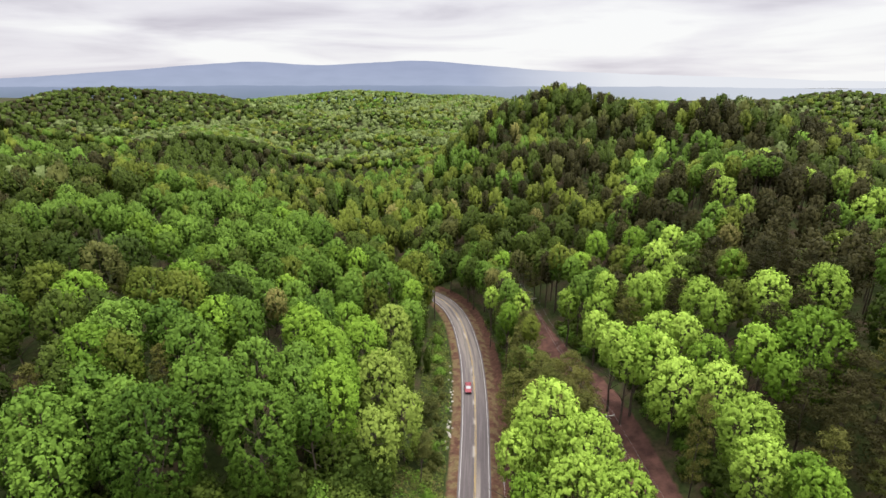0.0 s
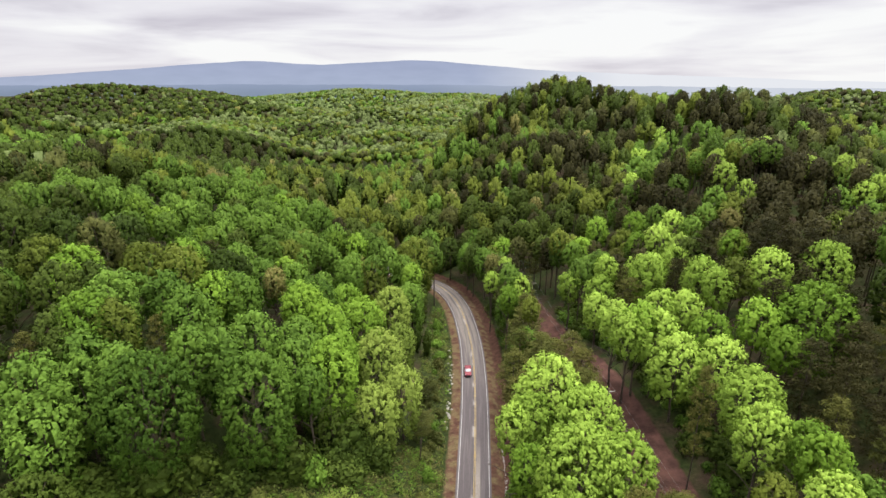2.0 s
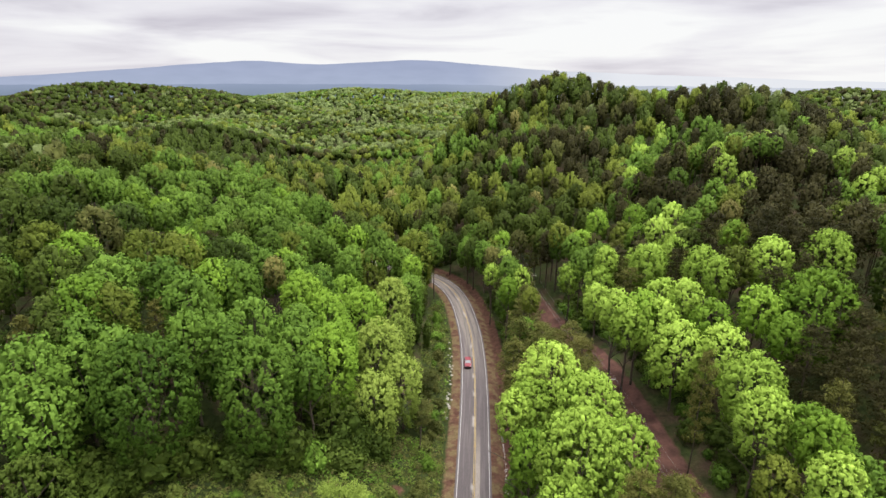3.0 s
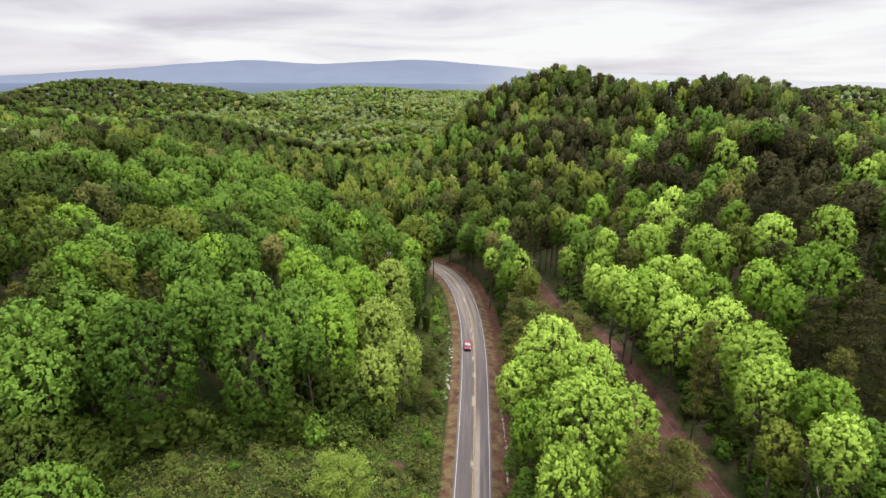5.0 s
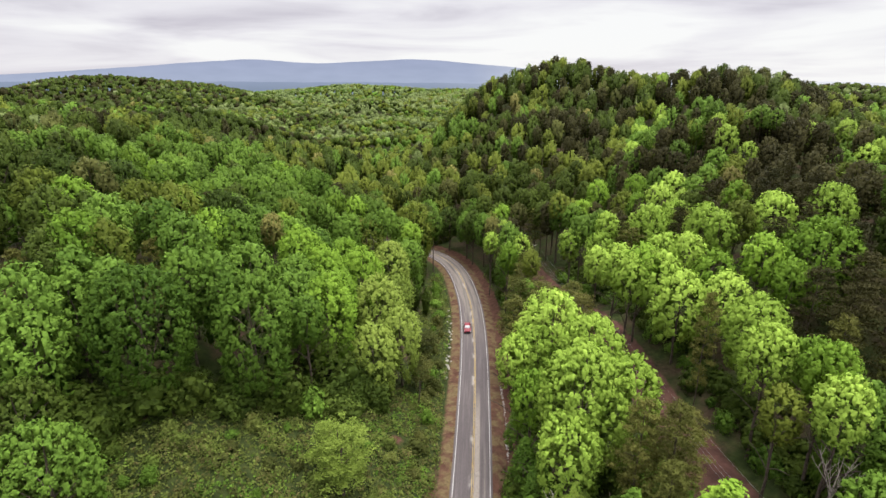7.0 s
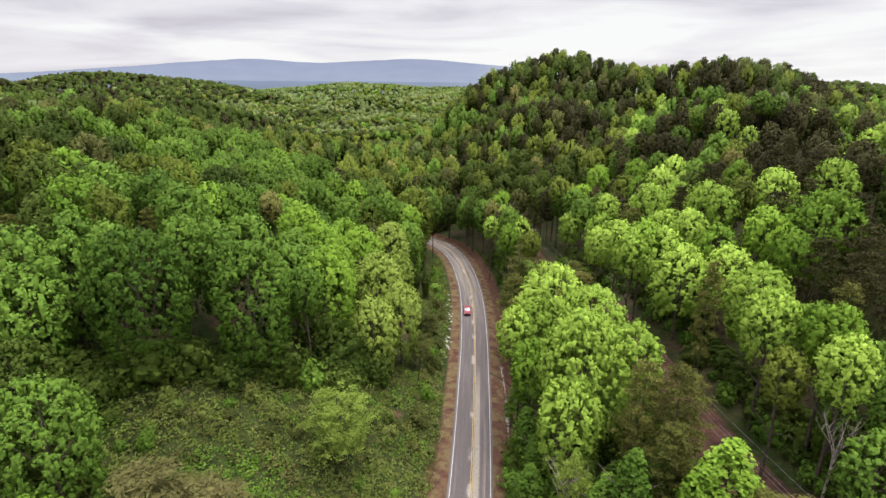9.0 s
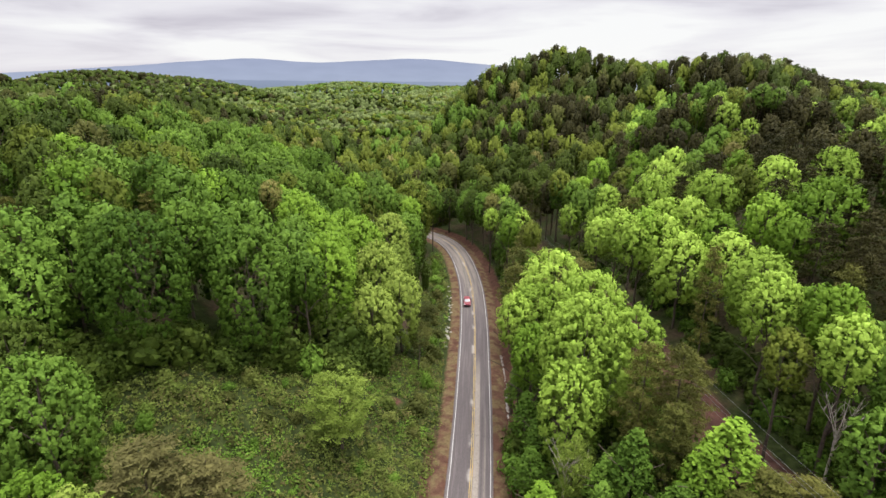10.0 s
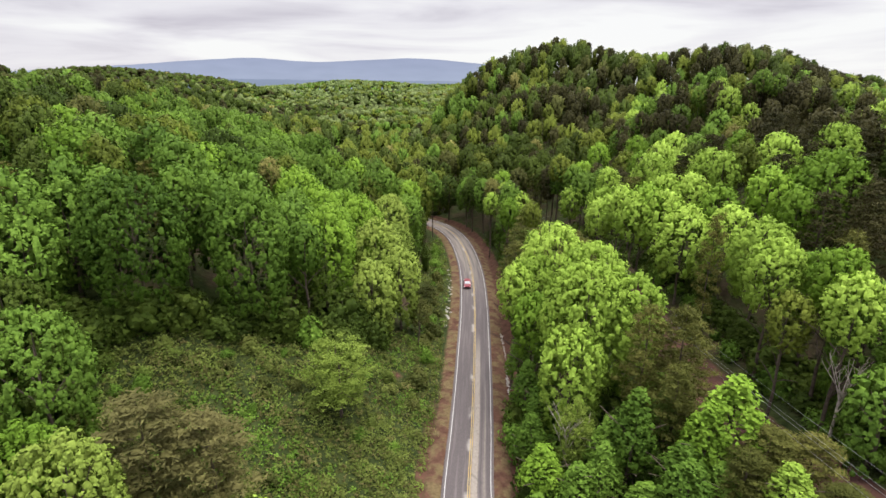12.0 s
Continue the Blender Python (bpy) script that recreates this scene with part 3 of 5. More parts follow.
def shrub_foliage(seed, boughs, tufts, leaves, half, base, R, top, body=(5, 3), low=-0.75, core=0.5, loose=0.10, lobes=0.2):
    """The foliage of a shrub: a dome of rounded boughs, each clad in tufts of leaf sprays."""
    r = np.random.RandomState(seed)
    mid, hz = base + (top - base) * 0.45, (top - base) * 0.55
    size = np.array([R, R, hz])
    d = unit(even_dirs(boughs, low, r, 0.5) + r.normal(size=(boughs, 3)) * 0.45 / math.sqrt(boughs))
    area = 4 * math.pi * ((2 * (R * hz) ** 1.6 + (R * R) ** 1.6) / 3) ** (1 / 1.6) * (1 - low) / 2
    rc = math.sqrt(area / boughs / math.pi) * 1.02 * r.uniform(0.78, 1.18, boughs)
    h, _ = billow(d, even_dirs(12, low, r, 0.8), 0.95)
    out = 0.98 - lobes + r.uniform(-loose, loose, boughs) + lobes * h
    c = d * np.maximum(size[None] * out[:, None] - rc[:, None], 0.25 * R)
    c[:, :2] *= np.where(d[:, 2:3] < 0, 1 - 0.12 * d[:, 2:3] ** 2, 1)
    c = c + np.array([0, 0, mid])
    pieces = [puffs(c, rc * core, 1.0, r, *body, rough=0.14)]
    k = np.repeat(np.arange(boughs), leaves)
    u = unit(r.normal(size=(len(k), 3)) + d[k] * 0.9 + np.array([0, 0, 0.25]))
    T = even_dirs(tufts, -0.98, r, 0.6)
    turn = r.uniform(0, 6.28, boughs)[k]
    cs, sn = np.cos(turn), np.sin(turn)
    w = np.stack([u[:, 0] * cs - u[:, 1] * sn, u[:, 0] * sn + u[:, 1] * cs, u[:, 2]], 1)
    h, nt = billow(w, T, 1.0)
    nt = np.stack([nt[:, 0] * cs + nt[:, 1] * sn, -nt[:, 0] * sn + nt[:, 1] * cs, nt[:, 2]], 1)
    n = u * 0.56 + nt * 0.75
    pos = c[k] + u * (rc[k] * (0.62 + 0.45 * h) * r.uniform(0.94, 1.08, len(k)))[:, None]
    pieces.append(sprays(pos, unit(n + r.normal(size=n.shape) * 0.26), half, 0.74, r))
    return join(pieces)


def crown_dome(seed, R, depth, bough=1.15, tufts=7, leaves=7, half=0.25, lobes=0.12, core=0.6, body=(4, 2), top=24.0, fold=9, knobs=0.13, point=False, whole=0.42):
    """A broadleaf crown of radius R and the given depth under its top: a dome of lobes, lobes of boughs, boughs of leaf tufts."""
    r = np.random.RandomState(seed)
    up = 0.8 * depth if point else min(1.4 * R, 0.62 * depth)
    n = int(2 * math.pi * R * depth * 0.88 / (math.pi * bough ** 2) * 1.15)
    low = 0.96 * depth * (np.arange(n) + 0.5 + r.uniform(-0.4, 0.4, n)) / n
    a = np.arange(n) * 2.399963 + r.uniform(-0.35, 0.35, n)
    head = low < up
    rad = np.where(head, np.sqrt(np.maximum(1 - (1 - low / up) ** 2, 0)), 1 - 0.30 * (np.maximum(low - up, 0) / max(depth - up, 0.1)) ** 1.6)
    if point:
        rad = np.where(head, (low / up) ** 0.72, rad)
    rise = np.where(head, 1 - low / up, -0.25 * np.maximum(low - up, 0) / max(depth - up, 0.1))
    d = unit(np.stack([np.cos(a) * rad, np.sin(a) * rad, rise * 0.9], 1))
    h, _ = billow(d, even_dirs(fold, -0.7, r, 0.8), 0.92)
    g, gn = billow(d, even_dirs(4 * fold, -0.8, r, 0.8), 0.95)
    out = 1 - lobes - knobs + lobes * h + knobs * g + r.uniform(-0.03, 0.03, n)
    d = unit(d * 0.6 + gn * 0.6)
    rc = bough * r.uniform(0.75, 1.3, n)
    c = np.stack([np.cos(a) * rad * R, np.sin(a) * rad * R, up * rise * head - np.maximum(low - up, 0)], 1) * out[:, None] - d * rc[:, None] * 0.75
    c[:, 2] += top - up
    pieces = [puffs(c, rc * core, 0.8, r, *body, rough=0.28)]
    soft = [unit(unit(pieces[0][0] - np.repeat(c, body[0] * body[1], 0)) + (whole + 0.08) * unit(pieces[0][0] - np.array([0, 0, top - depth * 0.62])))]
    m = n * tufts
    k = np.repeat(np.arange(n), tufts)
    u = unit(r.normal(size=(m, 3)) + d[k] * 0.85 + np.array([0, 0, 0.35]))
    t = c[k] + u * rc[k][:, None] * np.array([1, 1, 0.82]) * r.uniform(0.82, 1.05, (m, 1))
    if leaves > 1:
        w = np.repeat(np.arange(m), leaves)
        v = unit(r.normal(size=(len(w), 3)) + u[w] * 0.7)
        pos = t[w] + v * (half * 1.25) * r.uniform(0.5, 1.1, (len(w), 1))
        nrm = unit(u[w] * 0.7 + v * 0.45 + np.array([0, 0, 0.15]) + r.normal(size=v.shape) * 0.22)
    else:
        pos, nrm = t, unit(u + np.array([0, 0, 0.15]) + r.normal(size=u.shape) * 0.25)
    pieces.append(sprays(pos, nrm, half, 0.74, r))
    far = unit(pos - np.array([0, 0, top - depth * 0.62]))
    soft.append(np.repeat(unit(0.45 * nrm + 0.55 * (u if leaves == 1 else u[w]) + whole * far), 3, 0))
    v, f = join(pieces)
    return v, f, np.concatenate(soft)


def leafy(name, v, f, normals, mat):
    """A crown mesh whose leaves are shaded with the bough that they clothe."""
    me = mesh_from(name, v, f, [mat], smooth=True)
    me.normals_split_custom_set_from_vertices(normals)
    return me


def crown_airy(seed, clumps=150, leaves=85, half=0.21):
    """A thin young crown through which branches and ground show."""
    r = np.random.RandomState(seed)
    d = unit(r.normal(size=(clumps, 3)))
    c = d * np.array([5.4, 5.4, 9.4]) * r.uniform(0.25, 1.0, (clumps, 1)) ** 0.6 + np.array([0, 0, 13.6])
    c[:, :2] += 0.8 * np.sin(c[:, 2:3] * 0.9 + np.array([[0.0, 1.7]]))
    rc = r.uniform(0.7, 1.5, clumps)
    k = np.repeat(np.arange(clumps), leaves)
    u = unit(r.normal(size=(len(k), 3)))
    pos = c[k] + u * rc[k][:, None] * np.array([1.1, 1.1, 0.55]) * r.uniform(0.2, 1.1, (len(k), 1))
    return sprays(pos, unit(u * 0.4 + np.array([0, 0, 0.5]) + r.normal(size=u.shape) * 0.5), half, 0.6, r)


def crown_pine(seed, clumps, leaves, half, solid=0.6, body=(6, 4), R=4.0):
    """A pine crown for a tree 24 m high and 4 m in radius: flat tufted layers round the upper stem."""
    r = np.random.RandomState(seed)
    k = np.arange(clumps)
    h = (k + 0.5) / clumps
    z = 7.0 + 16.2 * h ** 0.9
    reach = R * np.sqrt(np.clip(1.02 - h ** 2.2, 0.02, 1)) * (0.55 + 0.45 * smoothstep(0.0, 0.25, h))
    a = k * 2.399963 + r.uniform(-0.4, 0.4, clumps)
    out = reach * r.uniform(0.30, 0.92, clumps)
    c = np.stack([np.cos(a) * out, np.sin(a) * out, z + r.uniform(-0.5, 0.5, clumps)], 1)
    rc = R / 4.0 * r.uniform(1.0, 1.65, clumps) * (44 / max(clumps, 3)) ** 0.40 * (1.0 - 0.30 * h)
    pieces = []
    if solid > 0:
        pieces.append(puffs(c, rc * solid, 0.5, r, *body))
    if leaves:
        i = np.repeat(k, leaves)
        u = unit(r.normal(size=(len(i), 3)))
        pos = c[i] + u * rc[i][:, None] * np.array([1.15, 1.15, 0.45]) * r.uniform(0.5, 1.15, (len(i), 1))
        pos[:, 2] += 0.12 * np.linalg.norm(pos[:, :2] - c[i][:, :2], axis=1)
        nrm = unit(u * 0.5 + np.array([0, 0, 0.6]) + r.normal(size=u.shape) * 0.5)
        pieces.append(sprays(pos, nrm, half, 0.22, r))
    return join(pieces)


def limb(a, b, ra, rb, sides=6, sag=0.0, steps=3, r=None):
    """A tapered limb from a to b."""
    a, b = np.array(a, float), np.array(b, float)
    ax = unit(b - a)
    s = unit(np.cross(ax, np.array([0.3, 0.7, 0.2])))
    t = np.cross(ax, s)
    v, f = [], []
    for i in range(steps + 1):
        q = i / steps
        p = a + (b - a) * q + np.array([0, 0, sag * math.sin(q * math.pi)])
        if r is not None and 0 < i < steps:
            p = p + r.normal(size=3) * ra * 0.5
        rad = ra + (rb - ra) * q
        for j in range(sides):
            w = 2 * math.pi * j / sides
            v.append(p + (s * math.cos(w) + t * math.sin(w)) * rad)
    for i in range(steps):
        for j in range(sides):
            f.append((i * sides + j, i * sides + (j + 1) % sides, (i + 1) * sides + (j + 1) % sides, (i + 1) * sides + j))
    return np.array(v), np.array(f)


def trunk_broad(seed, reach=4.2, thick=0.28):
    r = np.random.RandomState(seed)
    p = [limb((0, 0, -0.6), (0.2, 0.1, 13), thick, thick * 0.5, 7, 0, 4, r), limb((0.2, 0.1, 13), (0.4, -0.2, 20.5), thick * 0.5, 0.06, 5, 0, 3, r)]
    for i in range(7):
        a, z = i * 2.4 + r.uniform(-0.3, 0.3), r.uniform(6, 14)
        p.append(limb((0.1, 0, z), (math.cos(a) * reach * r.uniform(0.7, 1.1), math.sin(a) * reach, z + r.uniform(2.5, 5.5)), thick * 0.36, 0.05, 5, 0.4, 3, r))
    return join(p)


def trunk_pine(seed):
    r = np.random.RandomState(seed)
    p = [limb((0, 0, -0.6), (0.1, 0.1, 15), 0.24, 0.14, 6, 0, 4, r), limb((0.1, 0.1, 15), (0, 0, 23.3), 0.14, 0.03, 5, 0, 3, r)]
    for i in range(9):
        a, z = i * 2.4, 5.5 + i * 1.7
        q = 2.6 * (1 - (i / 12) ** 2)
        p.append(limb((0, 0, z), (math.cos(a) * q, math.sin(a) * q, z + 0.6), 0.07, 0.02, 4, 0, 2, r))
    return join(p)


SIZES = (3.4, 4.6, 6.0, 8.0)
# full crowns of the forest and deep crowns of its edge, near and farther off, by radius
BROAD = {(R, deep, lod): [leafy("crown", *crown_dome(100 + 10 * q + 3 * lod + 50 * deep + i, R, (min(21, 2.7 * R + 6) if deep else min(20, 2.5 * R + 1.5)),
                                                     (0.78, 1.05)[lod], (7, 11)[lod], (6, 2)[lod], (0.150, 0.26)[lod], fold=(6, 9, 13, 18)[q], core=0.66, whole=(0.65, 0.9)[lod]), LEAF_GREEN) for i in range((2, 3)[R in (4.6, 6.0)])]
         for q, R in enumerate(SIZES) for deep in (False, True) for lod in (0, 1)}
YOUNG = [leafy("crown", *crown_dome(180 + i, 3.2, 15, 0.75, 6, 4, 0.19, fold=7, core=0.55, point=True), LEAF_GREEN) for i in range(3)]
AIRY = [mesh_from("crown", *crown_airy(300 + i), [LEAF_OLIVE]) for i in range(2)]
PINES = [[mesh_from("crown", *crown_pine(400 + i, 66, 84, 0.30, 0.42, body=(5, 3)), [NEEDLE], smooth=True) for i in range(4)],
         [mesh_from("crown", *crown_pine(500 + i, 46, 60, 0.42, 0.3, body=(5, 3)), [NEEDLE], smooth=True) for i in range(4)]]
BUSH = [mesh_from("foliage", *shrub_foliage(350 + i, 16, 8, 40, 0.23, base=-1.2, R=2.6, top=4.2), [LEAF_GREEN], smooth=True) for i in range(4)]
TRUNK_B = [mesh_from("trunk", *trunk_broad(600 + i), [BARK], smooth=True) for i in range(3)]
TRUNK_P = [mesh_from("trunk", *trunk_pine(700 + i), [BARK], smooth=True) for i in range(3)]
MID_B = [crown_dome(800 + i, 5.0, 12, 1.3, 8, 1, 0.40, fold=8, core=0.68, whole=1.0) for i in range(8)]
MID_P = [crown_dome(850 + i, 3.4, 14, 1.15, 6, 1, 0.42, fold=6, core=0.66, whole=0.9) for i in range(7)]
BACK_B = [crown_dome(900 + i, 4.8, 16, 2.1, 5, 1, 0.55, fold=6, core=0.72, whole=1.1) for i in range(8)]
BACK_P = [crown_dome(960 + i, 3.3, 15, 1.5, 5, 1, 0.5, fold=5, core=0.72, whole=1.0) for i in range(6)]
FAR_B = [crown_dome(970 + i, 4.6, 6, 2.5, 4, 1, 0.75, fold=6, core=0.85, body=(4, 2), whole=1.5) for i in range(6)]
FAR_P = [crown_dome(980 + i, 3.8, 6, 2.3, 4, 1, 0.7, fold=5, core=0.85, body=(4, 2), whole=1.5) for i in range(4)]
LAST_B = [crown_dome(990 + i, 5.0, 5, 3.6, 3, 1, 1.1, fold=5, core=0.85, body=(4, 2), whole=1.6) for i in range(6)]
LAST_P = [crown_dome(996 + i, 4.4, 5, 3.4, 3, 1, 1.0, fold=5, core=0.85, body=(4, 2), whole=1.6) for i in range(4)]

LABELS = {"leaf_lime": "broadleaf tree in bright yellow-green spring leaf", "leaf_green": "broadleaf tree with full mid-green rounded crown",
          "leaf_deep": "broadleaf tree with dense dark green crown", "leaf_olive": "broadleaf tree in thin olive-green young leaf",
          "leaf_moss": "broadleaf tree in yellowish moss-green young leaf", "leaf_fresh": "broadleaf tree in fresh bright green leaf", "leaf_young": "young tree in thin yellow-green leaf", "leaf_hazed": "broadleaf tree with distance haze mixed into its pale green leaf", "leaf_russet": "spreading tree in thin brownish young leaf", "leaf_tan": "broadleaf tree in pale tan blossom", "pine_needle": "pine with brownish olive tufted crown", "pine_needle_dark": "dark brown-green pine on the slope"}


def plant(x, y, h, r, kind, mat, lod, where="in the forest"):
    """One tree: an empty at its foot with trunk and crown."""
    z = float(ground(x, y)[0])
    pine = kind == "P"
    ob = new("pine_tree" if pine else "broadleaf_tree")
    ob.empty_display_size = 0.5
    ob.matrix_basis = pose(x, y, z, 0, 0, rng.uniform(0, 360))
    sx = r / (4.0 if pine else 6.0)
    lift, rise = 0.0, h / 24.0
    if kind == "A":
        me = AIRY[rng.randint(len(AIRY))]
    elif kind == "Y":
        me = YOUNG[rng.randint(len(YOUNG))]
        sx, rise = r / 3.2, h / 24.0
    elif pine:
        me = PINES[lod][rng.randint(len(PINES[lod]))]
    else:
        R = min(SIZES, key=lambda v: abs(math.log(v / r)))
        pool = BROAD[R, "edge" in where, lod]
        me = pool[rng.randint(len(pool))]
        sx = rise = r / R
        lift = h - 24.0 * rise
    crown = new("crown", me)
    crown.scale, crown.location = (sx, sx, rise), (0, 0, lift)
    trunk = new("trunk", (TRUNK_P if pine else TRUNK_B)[rng.randint(3)])
    trunk.scale = (min(sx, 1.0), min(sx, 1.0), h / 24.0)
    for o in (crown, trunk):
        o.parent = ob
    crown.material_slots[0].link = "OBJECT"
    crown.material_slots[0].material = mat
    tagged(ob, LABELS[mat.name] + " " + where, "pine" if pine else "tree", "pines of the forest" if pine else "trees of the forest")
    return ob


# chosen trees: x, y, height of the top above the road's datum, crown radius, kind, leaf
EDGE_WEST = [
    (-42.5, 42, 32.5, 5.6, "B", LEAF_GREEN), (-38.5, 33.5, 25, 4.6, "B", LEAF_FRESH), (-31, 28.8, 27.6, 4.8, "B", LEAF_YOUNG), (-29.5, 37, 25.5, 6.4, "P", LEAF_RUSSET),
    (-24.0, 38.5, 23.0, 5.4, "P", LEAF_RUSSET), (-14.6, 58.5, 21.5, 5.4, "A", LEAF_YOUNG), (-18, 33, 17, 3.6, "B", LEAF_LIME), (-51, 50, 33, 5.4, "B", LEAF_DEEP),
    (-50, 38, 29, 5.6, "B", LEAF_DEEP), (-58, 45, 36, 6.0, "B", LEAF_DEEP), (-10.5, 113, 22.5, 4.0, "B", LEAF_YOUNG), (-9.5, 139, 20, 4.4, "B", LEAF_GREEN),
    (-8.5, 151, 19, 4.0, "B", LEAF_DEEP), (-4.6, 92, 13, 2.8, "A", LEAF_OLIVE), (-3.6, 108, 10, 2.6, "A", LEAF_OLIVE)]
EDGE_EAST = [
    (19.8, 81.5, 31.6, 7.2, "B", LEAF_LIME), (24.4, 72.5, 31.2, 6.4, "B", LEAF_LIME), (20.8, 61.5, 31.4, 7.3, "B", LEAF_LIME), (27.4, 63, 29.2, 5.2, "B", LEAF_LIME),
    (17.4, 56, 24.5, 4.6, "B", LEAF_LIME),
    (14.2, 58, 15, 2.8, "Y", LEAF_GREEN), (25.6, 52.5, 28.8, 3.5, "P", NEEDLE), (29.2, 51, 29.8, 3.8, "P", NEEDLE), (27.2, 46.5, 24, 3.4, "P", NEEDLE),
    (21.8, 44.4, 22.4, 3.2, "Y", LEAF_GREEN), (25.4, 38, 18, 3.2, "Y", LEAF_GREEN), (31.9, 43, 25, 4.3, "Y", LEAF_FRESH), (33, 55, 25.5, 3.4, "P", NEEDLE)]
THICKET = [
    (28.8, 42.0, 22.3, 3.2, "Y", LEAF_FRESH), (26.6, 41, 17.6, 3.4, "Y", LEAF_GREEN), (29.6, 39.5, 16.5, 3.0, "Y", LEAF_GREEN), (18.5, 43, 16, 2.7, "Y", LEAF_GREEN), (24.1, 45, 15.4, 2.8, "Y", LEAF_DEEP),
    (12.3, 46, 13.2, 3.3, "Y", LEAF_FRESH), (12.6, 62, 15.5, 2.6, "Y", LEAF_GREEN), (12.2, 53.5, 12.5, 2.5, "Y", LEAF_GREEN), (26.4, 47, 20.5, 2.6, "Y", LEAF_DEEP), (18.6, 52.5, 14.5, 3.0, "Y", LEAF_DEEP),
    (22.5, 50, 16, 3.0, "Y", LEAF_DEEP), (31.2, 38, 19.2, 3.4, "P", NEEDLE), (36.2, 41.5, 18.6, 3.2, "P", NEEDLE), (16.6, 49.4, 17.8, 2.6, "A", LEAF_YOUNG), (22, 39.5, 13.5, 2.8, "Y", LEAF_GREEN), (12.6, 69, 17, 2.6, "Y", LEAF_GREEN),
    (10.9, 42, 9.5, 2.4, "Y", LEAF_GREEN), (20, 46.5, 17.0, 2.8, "Y", LEAF_GREEN)]
ROADSIDE = [(12.4, 74.5, 26.2, 3.4, "B", LEAF_LIME), (16.0, 76, 27.4, 4.4, "B", LEAF_LIME), (13.8, 66, 24.6, 3.6, "B", LEAF_FRESH)]
EDGE_NEAR = [
    (34.2, 39.5, 20.5, 3.6, "P", NEEDLE), (38.2, 38.4, 20.5, 3.4, "P", NEEDLE), (34.3, 35.6, 19.5, 2.7, "Y", LEAF_LIME), (38.2, 33.5, 18.5, 3.2, "P", NEEDLE), (16, 43, 13, 3.2, "Y", LEAF_GREEN),
    (52, 42, 30, 5.0, "B", LEAF_GREEN), (50, 34, 28, 4.6, "B", LEAF_LIME), (58, 47, 33, 5.4, "B", LEAF_DEEP), (46.5, 41, 27, 3.8, "B", LEAF_GREEN), (51.5, 51, 33, 4.6, "B", LEAF_GREEN)]
BEND = [
    (15, 171, 23.5, 4.6, "B", LEAF_GREEN), (9.5, 181, 22, 4.6, "B", LEAF_GREEN), (18.5, 161, 24, 4.4, "B", LEAF_OLIVE), (3, 191, 21, 4.8, "B", LEAF_DEEP),
    (-5, 199, 22, 4.8, "B", LEAF_GREEN), (12, 192, 24, 5.0, "B", LEAF_GREEN), (22, 176, 25.5, 4.8, "B", LEAF_FRESH), (-10, 178, 22, 4.6, "B", LEAF_GREEN)]
WEDGE = [
    (20, 96, 23, 4.4, "P", NEEDLE), (25, 90, 23, 4.6, "P", NEEDLE), (22.5, 104, 24.5, 4.8, "P", NEEDLE), (18.5, 110, 23, 4.4, "P", NEEDLE), (19, 87, 21, 3.8, "P", NEEDLE),
    (21.5, 123, 22, 4.6, "P", NEEDLE), (18.5, 135, 21, 3.6, "B", LEAF_GREEN), (23.5, 131, 23, 5.0, "P", NEEDLE), (19, 141, 22, 4.0, "B", LEAF_OLIVE), (24, 142, 24, 5.0, "P", NEEDLE),
    (20, 152, 24, 4.4, "B", LEAF_GREEN), (20.5, 114, 21, 3.0, "B", LEAF_GREEN), (27, 97, 22, 4.0, "P", NEEDLE), (26, 106, 22, 4.0, "P", NEEDLE), (24.5, 113, 20, 3.2, "P", NEEDLE)]
WEDGE_MORE = [(30.5, 99, 23.5, 4.4, "P", NEEDLE), (16, 101, 22, 4.0, "P", NEEDLE), (29.5, 90.5, 23, 4.2, "P", NEEDLE), (15.5, 93.5, 20, 3.6, "P", NEEDLE), (30.5, 108, 22.5, 4.0, "P", NEEDLE), (23, 98.5, 24.5, 4.4, "P", NEEDLE)]
# the three LEAF_DEEP crowns carry the shade of dark gaps in their leaf colour
SLOPE_A = [
    (-68.4, 89.2, 50.3, 5.5, "B", LEAF_FRESH), (-64.3, 78.5, 50.5, 3.4, "B", LEAF_DEEP), (-54.4, 77.3, 49.6, 3.7, "B", LEAF_GREEN),
    (-54.2, 82.8, 47.1, 3.3, "B", LEAF_GREEN), (-47.5, 81.0, 48.1, 3.1, "B", LEAF_GREEN), (-42.6, 78.1, 46.4, 4.2, "B", LEAF_GREEN),
    (-44.2, 92.5, 43.6, 4.0, "B", LEAF_FRESH), (-55.0, 70.7, 48.6, 3.8, "B", LEAF_FRESH), (-57.9, 69.0, 46.9, 2.8, "B", LEAF_DEEP),
    (-50.8, 71.5, 47.0, 2.8, "B", LEAF_MOSS), (-55.7, 66.5, 44.6, 2.2, "B", LEAF_DEEP), (-52.7, 66.5, 44.4, 2.9, "B", LEAF_GREEN),
    (-46.1, 63.5, 43.6, 2.9, "B", LEAF_GREEN), (-39.6, 70.6, 42.8, 2.8, "B", LEAF_GREEN), (-35.8, 72.6, 41.4, 3.1, "B", LEAF_GREEN),
    (-52.0, 63.5, 41.9, 3.6, "B", LEAF_GREEN), (-56.1, 60.7, 43.7, 4.2, "B", LEAF_GREEN), (-54.1, 57.5, 39.1, 4.1, "B", LEAF_GREEN)]
